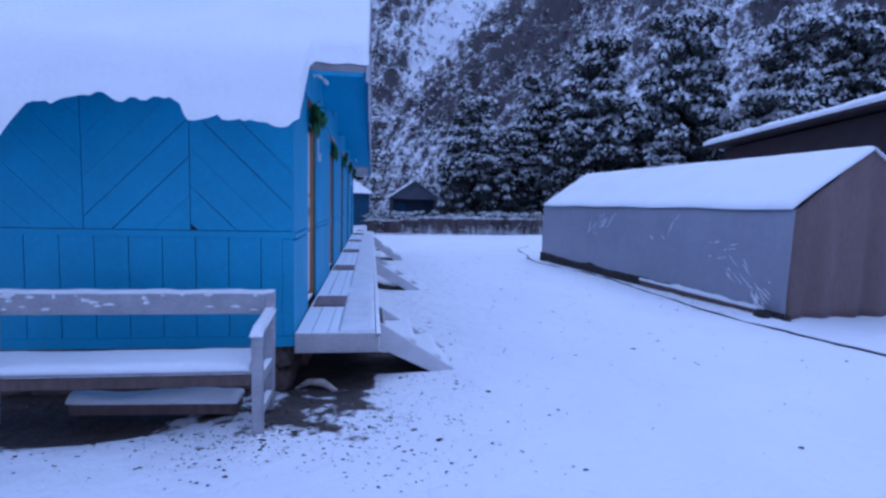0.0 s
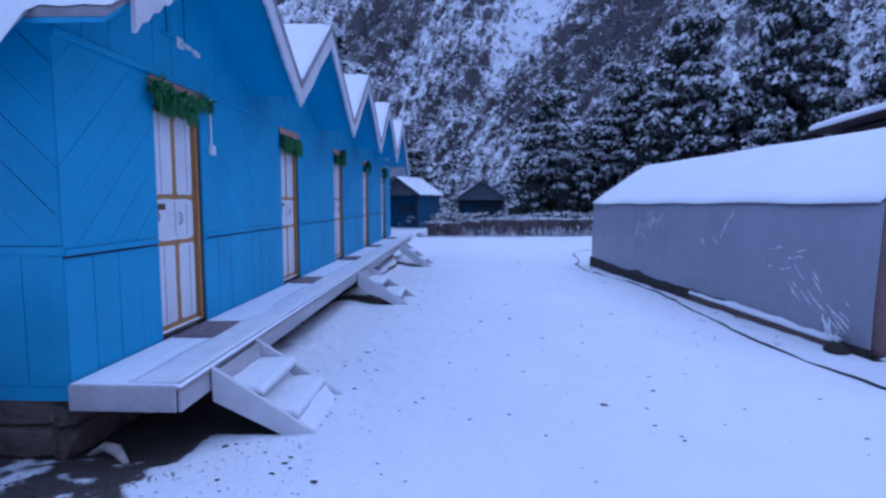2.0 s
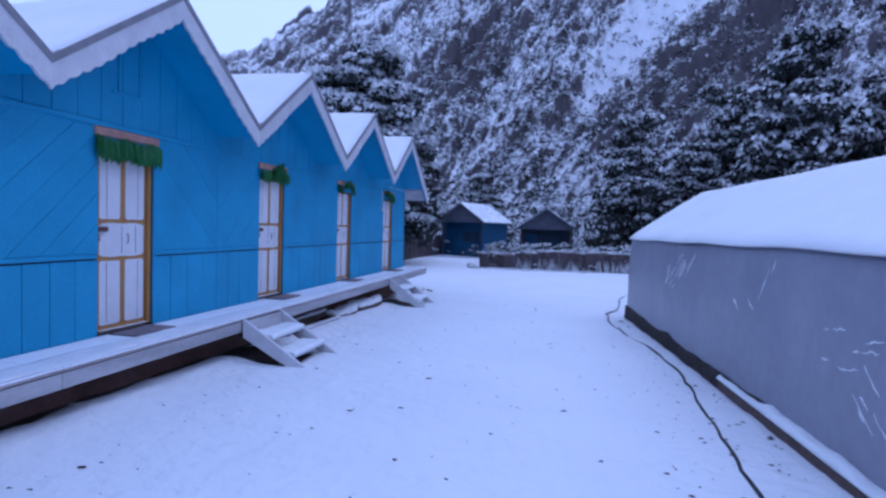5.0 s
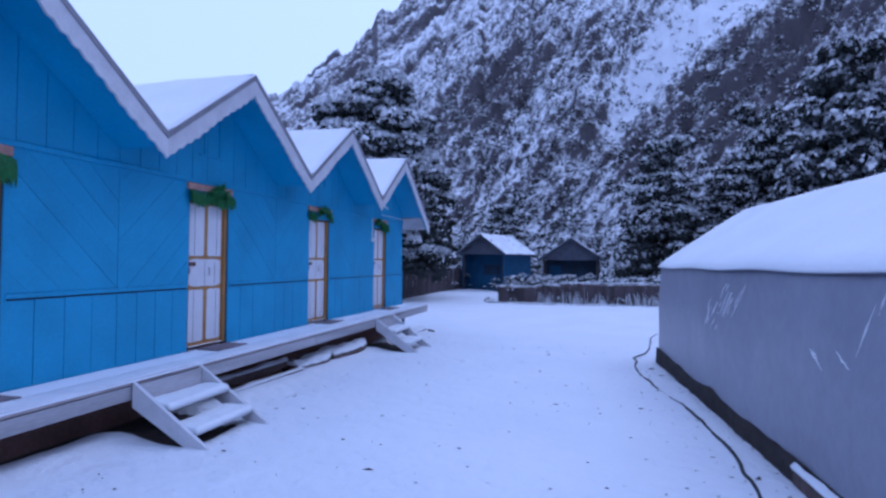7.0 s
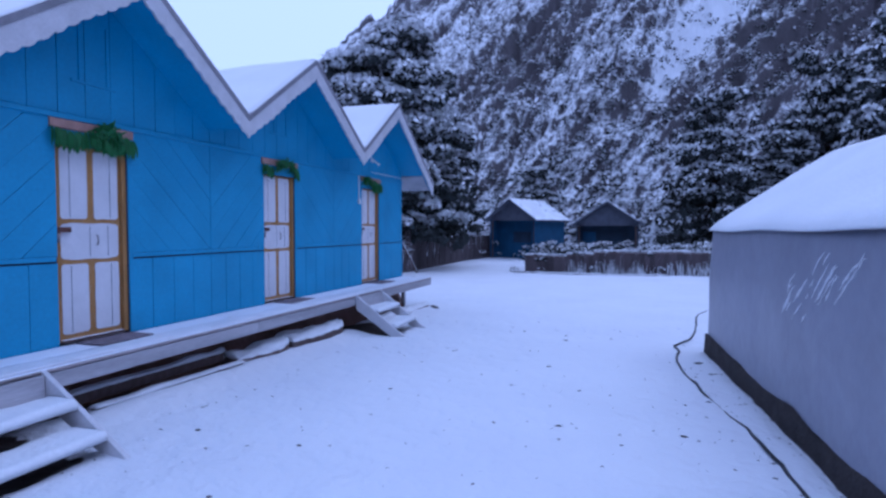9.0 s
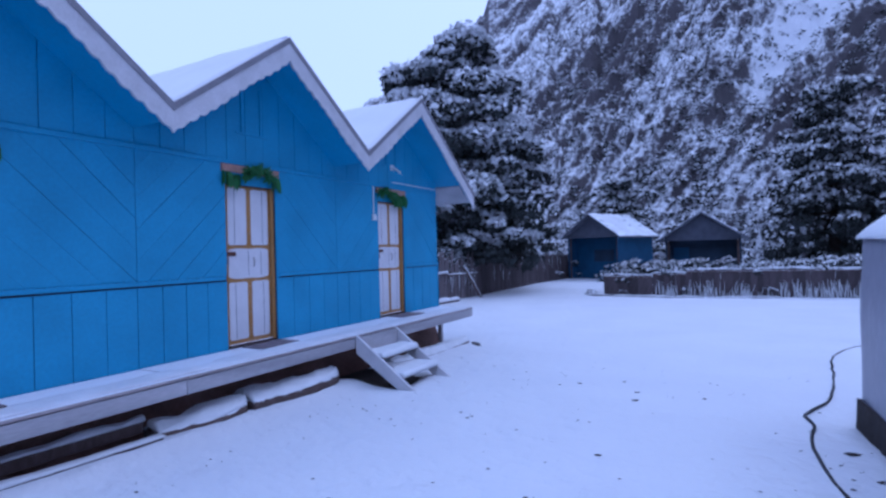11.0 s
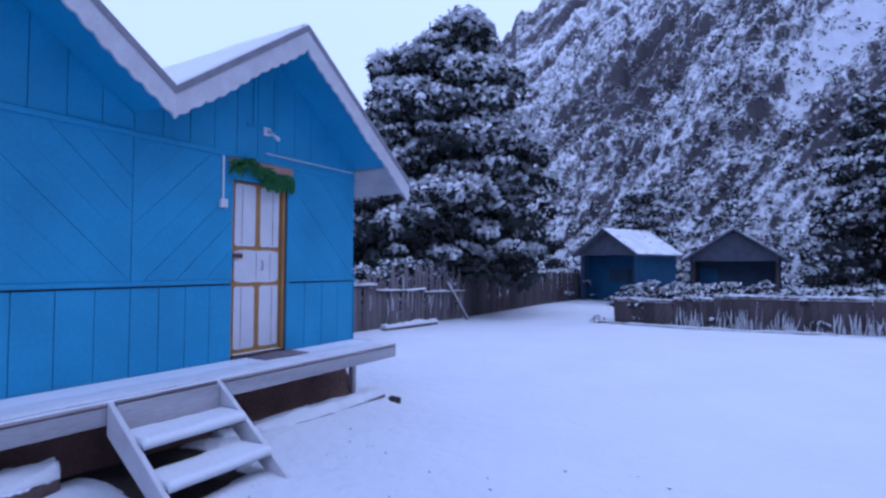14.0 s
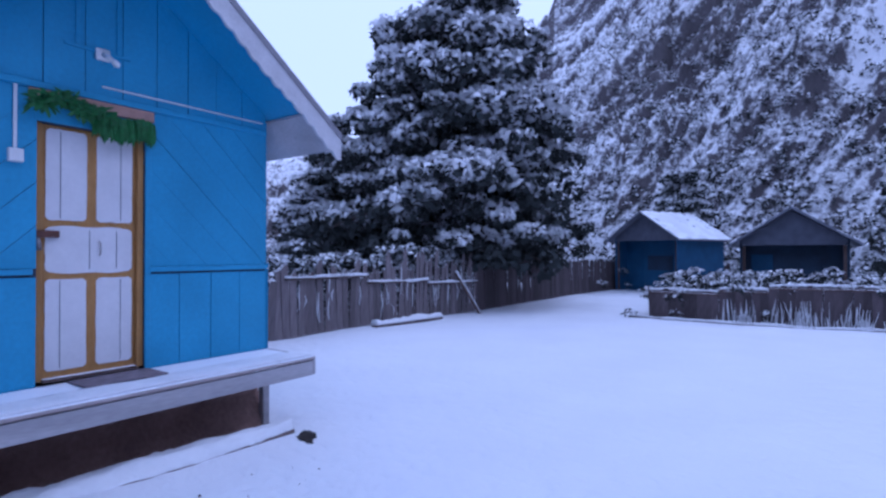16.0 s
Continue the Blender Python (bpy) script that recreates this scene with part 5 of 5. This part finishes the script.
GARLANDS = (
    (((0.0, 0.75),), ((0.08, 0.3, 0.1), (0.9, 0.26, 0.09), (0.45, 0.5, 0.02)), 0.22),
    (((0.0, 1.0), (0.0, 1.0)), (), 0.25),
    (((0.0, 0.5), (0.5, 1.0)), ((0.62, 0.3, 0.14),), 0.2),
    (((0.0, 0.26), (0.82, 1.0)), ((0.56, 0.5, 0.15),), 0.19),
    (((0.45, 1.0), (0.5, 1.0)), ((0.22, 0.4, 0.13), (0.45, 0.3, 0.05)), 0.2),
)
for k in range(5):
    g = tagged(part("door_garland", garland_mesh(60 + k, *GARLANDS[k]), LEAF, None, "", pose(0, k * BAY, 0)), "green leaf garland hung across the top of the door", "garland", "door garlands")
    if k in (0, 4):
        side = 0.975 if k else DOOR_B + 0.2
        lamp = thing("wall_lamp", "bare bulb in a white holder on the gable", "lamp", pose(0.01, k * BAY + 1.58, 3.24), "gable lamps")
        part("base", box(0.0, 0.022, -0.055, 0.055, -0.05, 0.05, 0.008), PLASTIC, lamp)
        part("holder", tube([(0.02, 0.0, 0.0), (0.07, 0.02, -0.03), (0.1, 0.03, -0.05)], [0.022, 0.022, 0.018], 9), PLASTIC, lamp)
        part("bulb", tube([(0.1, 0.03, -0.05), (0.125, 0.04, -0.075), (0.15, 0.05, -0.1), (0.165, 0.055, -0.12)], [0.012, 0.026, 0.026, 0.008], 10), PLASTIC, lamp, "unlit white bulb")
        cond = thing("cable_conduit", "white cable trunking running to a switch box beside the door", "conduit", pose(0, k * BAY, 0), "door conduits")
        part("upright", box(0.006, 0.022, side, side + 0.022, 2.36, 2.848, 0.002), PLASTIC, cond)
        part("switch_box", box(0.004, 0.045, side - 0.035, side + 0.06, 2.26, 2.36, 0.006), PLASTIC, cond, "small white switch box")
        if k:
            part("trunking", box(0.004, 0.022, BAY / 2 - 0.02, BAY - 0.05, 2.968, 2.981, 0.002), PLASTIC, cond)
    hatch = thing("gable_hatch", "blue board frame fixed to the gable boards", "hatch", pose(0.0, k * BAY, 0), "gable hatches")
    part("frame_side", box(0.004, 0.02, 1.38, 1.41, 3.28, 3.9, 0.003), BLUE, hatch)
    part("frame_side", box(0.004, 0.02, 1.69, 1.72, 3.28, 3.9, 0.003), BLUE, hatch)
    part("frame_foot", box(0.004, 0.02, 1.3, 1.8, 3.25, 3.278, 0.003), BLUE, hatch)
    mat = thing("doormat", "dark worn mat lying on the porch before the door", "mat", pose(0.05, k * BAY + 1.2 + 0.03 * k, DECK_Z + 0.002), "doormats")
    part("mat_body", sheet(np.linspace(0, 0.36, 10), np.linspace(0, 0.62, 14), lambda U, V: (U, V, 0.014 + 0.006 * fbm(U * 9, V * 9, 2, k)), lambda U, V: (U, V, 0 * U)), MATT, mat)


# ---- huts and shed ----
def build_hut(at, w, depth, wall_h, rise, wallmat, frontmat, label):
    """A small gabled hut; local y runs away from its front, x across it."""
    hut = thing("hut", label, "hut", at, "small huts by the path")
    gp = lambda y: [(-w / 2, -0.6), (w / 2, -0.6), (w / 2, wall_h), (0, wall_h + rise * 0.86), (-w / 2, wall_h)]
    part("front_wall", prism(gp(0), lambda u, v, d: (u, 0.9 + d, v), 0.08), frontmat, hut)
    part("gable_panel", prism([(-w / 2, wall_h - 0.25), (w / 2, wall_h - 0.25), (w / 2, wall_h), (0, wall_h + rise * 0.86), (-w / 2, wall_h)], lambda u, v, d: (u, d, v), 0.06), HUTGABLE, hut, "grey gable panel")
    part("back_wall", prism(gp(0), lambda u, v, d: (u, depth - 0.08 + d, v), 0.08), wallmat, hut)
    for s in (-1, 1):
        part("side_wall", box(s * w / 2 - 0.04, s * w / 2 + 0.04, 0.0, depth, -0.6, wall_h, 0.01), wallmat, hut)
        part("porch_post", box(s * (w / 2 - 0.1) - 0.05, s * (w / 2 - 0.1) + 0.05, 0.07, 0.17, -0.6, wall_h - 0.26, 0.01), TIMBER, hut)
        top = [(0, wall_h + rise), (s * (w / 2 + 0.4), wall_h + rise - rise * (w / 2 + 0.4) / (w / 2) * 0.95), (s * (w / 2 + 0.4), wall_h + rise - rise * (w / 2 + 0.4) / (w / 2) * 0.95 - 0.09), (0, wall_h + rise - 0.09)]
        part("roof_slope", prism(top, lambda u, v, d: (u, d - 0.4, v), depth + 0.7), HUTROOF, hut)
        L = w / 2 + 0.38
        part("roof_snow", sheet(np.linspace(-0.3, depth + 0.2, 26), np.linspace(0, 1, 12), lambda U, V, s=s: (s * L * V, U, wall_h + rise - rise * L / (w / 2) * 0.95 * V - 0.008 + 0.09 * np.clip(0.16 + 3.4 * fbm(U * 1.6 + s * 7, V * 4.2, 4, 71), 0.0, 1) * np.clip(np.minimum(U + 0.32, 3) * 4, 0, 1)), lambda U, V, s=s: (s * L * V, U, wall_h + rise - rise * L / (w / 2) * 0.95 * V - 0.014)), SNOW, hut, "patchy snow on the roof")
    part("window", box(-w * 0.12, w * 0.28, 0.87, 0.895, 0.9, 1.7, 0.01), HUTDARK, hut, "dark shuttered window")
    part("door", box(-w * 0.42, -w * 0.2, 0.87, 0.895, -0.3, 1.75, 0.01), HUTBLUE, hut, "blue plank door")
    return hut


build_hut(pose(4.0, 36.4, -0.2), 3.4, 5.0, 2.35, 1.2, HUTDARK, HUTDARK, "small dark blue-grey gabled hut with snow on its roof")
hut_a = radians(-22)
build_hut(pose(-1.12 - 1.92 * math.cos(hut_a), 41.5 - 1.92 * math.sin(hut_a), -0.2, 0, 0, -22), 3.84, 4.2, 2.75, 1.35, HUTBLUE, HUTBLUE, "small faded blue gabled hut with patchy snow on its roof")

shed = thing("dark_shed", "long dark shed with a thick snow edge on its sloping roof", "shed")
part("body", prism([(25.8, -1.0), (5.0, -1.0), (5.0, 6.6), (25.8, 5.37)], lambda u, v, d: (22.2 + d, u, v), 7.0), SHEDDARK, shed)
part("roof", prism([(26.8, 5.62), (4.0, 6.95), (4.0, 6.8), (26.8, 5.47)], lambda u, v, d: (21.4 + d, u, v), 8.4), SHEDDARK, shed)
part("roof_snow", sheet(np.linspace(21.4, 29.8, 20), np.linspace(4, 26.8, 90), lambda U, V: (U, V, 5.56 + 1.4 * (28 - V) / 24 + 0.42 * np.clip((U - 21.3) * 4, 0.5, 1) * (1 + 0.4 * fbm(U, V * 1.2, 3, 81))), lambda U, V: (U, V, 5.55 + 1.4 * (28 - V) / 24)), SNOW, shed, "thick snow on the roof")


# ---- pale streaks on the tent wall, guy ropes ----
splat = thing("pale_streaks", "thin pale streaks on the tarpaulin wall", "snow", kind="stuff")
bm = bmesh.new()
r3 = random.Random(12)
for cu, cz, n, spread, rise in ((3.75, 1.15, 12, 0.3, 0.9), (4.35, 1.38, 16, 0.4, 1.1), (7.2, 1.5, 2, 0.1, 2.0), (8.7, 0.95, 7, 0.35, 0.15), (9.2, 0.65, 8, 0.3, -0.9), (9.65, 0.35, 9, 0.25, -0.7), (6.7, 1.05, 3, 0.25, -0.6)):
    for i in range(n):
        u, z = cu + r3.uniform(-spread, spread), cz + r3.uniform(-0.18, 0.18)
        L, bend = r3.uniform(0.04, 0.26), r3.uniform(-0.3, 0.3)
        line, rad = [], []
        for k in range(7):
            f = k / 6 - 0.5
            uu, zz = u + L * f, z + L * f * rise + bend * L * (f * f - 0.2) + r3.uniform(-0.012, 0.012)
            line.append([float(q) for q in wall_surface(np.array(uu), np.array(max(0.04, min(0.97, zz / 1.72))), -0.002)])
            rad.append(r3.uniform(0.002, 0.012) * (1 - 1.5 * abs(f)) + 0.001)
        me = tube(line, rad, 5)
        bm.from_mesh(me)
        bpy.data.meshes.remove(me)
part("pale_dabs", finish(bm, True), SNOW, splat)
bundle = thing("rope_bundle", "snowy bundle of ropes and straw at the tent corner", "rope")
for i in range(6):
    a = r3.uniform(-0.6, 0.6)
    base = tp(TL - 0.25 + r3.uniform(-0.15, 0.15), -0.22, 0)
    top = tp(TL - 0.55 + 0.5 * a, -0.1 + r3.uniform(-0.1, 0), 0)
    part("strand", tube([(base[0], base[1], gz(base[0], base[1])), ((base[0] + top[0]) / 2 - 0.05, (base[1] + top[1]) / 2, 0.15 + r3.uniform(0, 0.08)), (top[0], top[1], 0.3 + r3.uniform(-0.15, 0.25))], 0.007, 5), SNOW_OLD, bundle)
tq = tp(TL - 0.2, -0.28, 0)
part("clod", lump(0.13, 0.15, 0.12, 5), SOIL, bundle, "dark clod of earth", pose(tq[0], tq[1], gz(tq[0], tq[1])))


# ---- soil crumbs and twigs, and dark flecks for the shade in footprint dents ----
r4 = np.random.default_rng(33)
specks, size = [], []
# Groups on open snow and by the tent also paint the shade of small dents.
for n, big, fx, fy in ((620, 0.75, lambda n: r4.normal(0.25, 0.55, n), lambda n: r4.normal(-0.9, 0.35, n)), (420, 0.75, lambda n: 0.55 + np.abs(r4.normal(0, 0.7, n)), lambda n: r4.uniform(-2.0, 1.2, n)), (220, 0.8, lambda n: 0.2 - np.abs(r4.normal(0, 1.0, n)), lambda n: -1.05 - np.abs(r4.normal(0, 0.35, n))), (170, 1.0, lambda n: 1.0 + np.abs(r4.normal(0, 0.5, n)), lambda n: r4.uniform(1, 15.5, n)), (300, 1.0, lambda n: r4.uniform(1.2, 6.6, n), lambda n: r4.uniform(-2, 15, n)), (60, 1.8, lambda n: r4.uniform(1.2, 6.4, n), lambda n: r4.uniform(-3, 15, n)), (240, 1.2, lambda n: 6.95 - np.abs(r4.normal(0, 0.6, n)), lambda n: r4.uniform(3, 12, n))):
    specks.append(np.stack([fx(n), fy(n)], -1))
    size += [big] * n
specks = np.concatenate(specks)
sv, sf = [], []
for (x, y), big in zip(specks, size):
    k, z = len(sv), gz(x, y)
    s = (abs(r4.normal(0.0, 0.005)) + 0.003) * big
    s *= 1.9 if r4.random() < 0.06 else 1
    a = r4.uniform(0, 6.28)
    for j in range(5):
        rr = s * r4.uniform(0.5, 1.5)
        sv.append((x + rr * 1.5 * math.cos(a + j * 1.257), y + rr * math.sin(a + j * 1.257), z + 0.004))
    sv.append((x, y, z + 0.005 + s * 0.4))
    sf += [(k + j, k + (j + 1) % 5, k + 5) for j in range(5)]
clods = tagged(part("soil_crumbs", mesh_from(sv, sf), SOIL), "dark crumbs of soil and dead leaves, and flecks painted as shaded dents in the snow", "debris", kind="stuff")
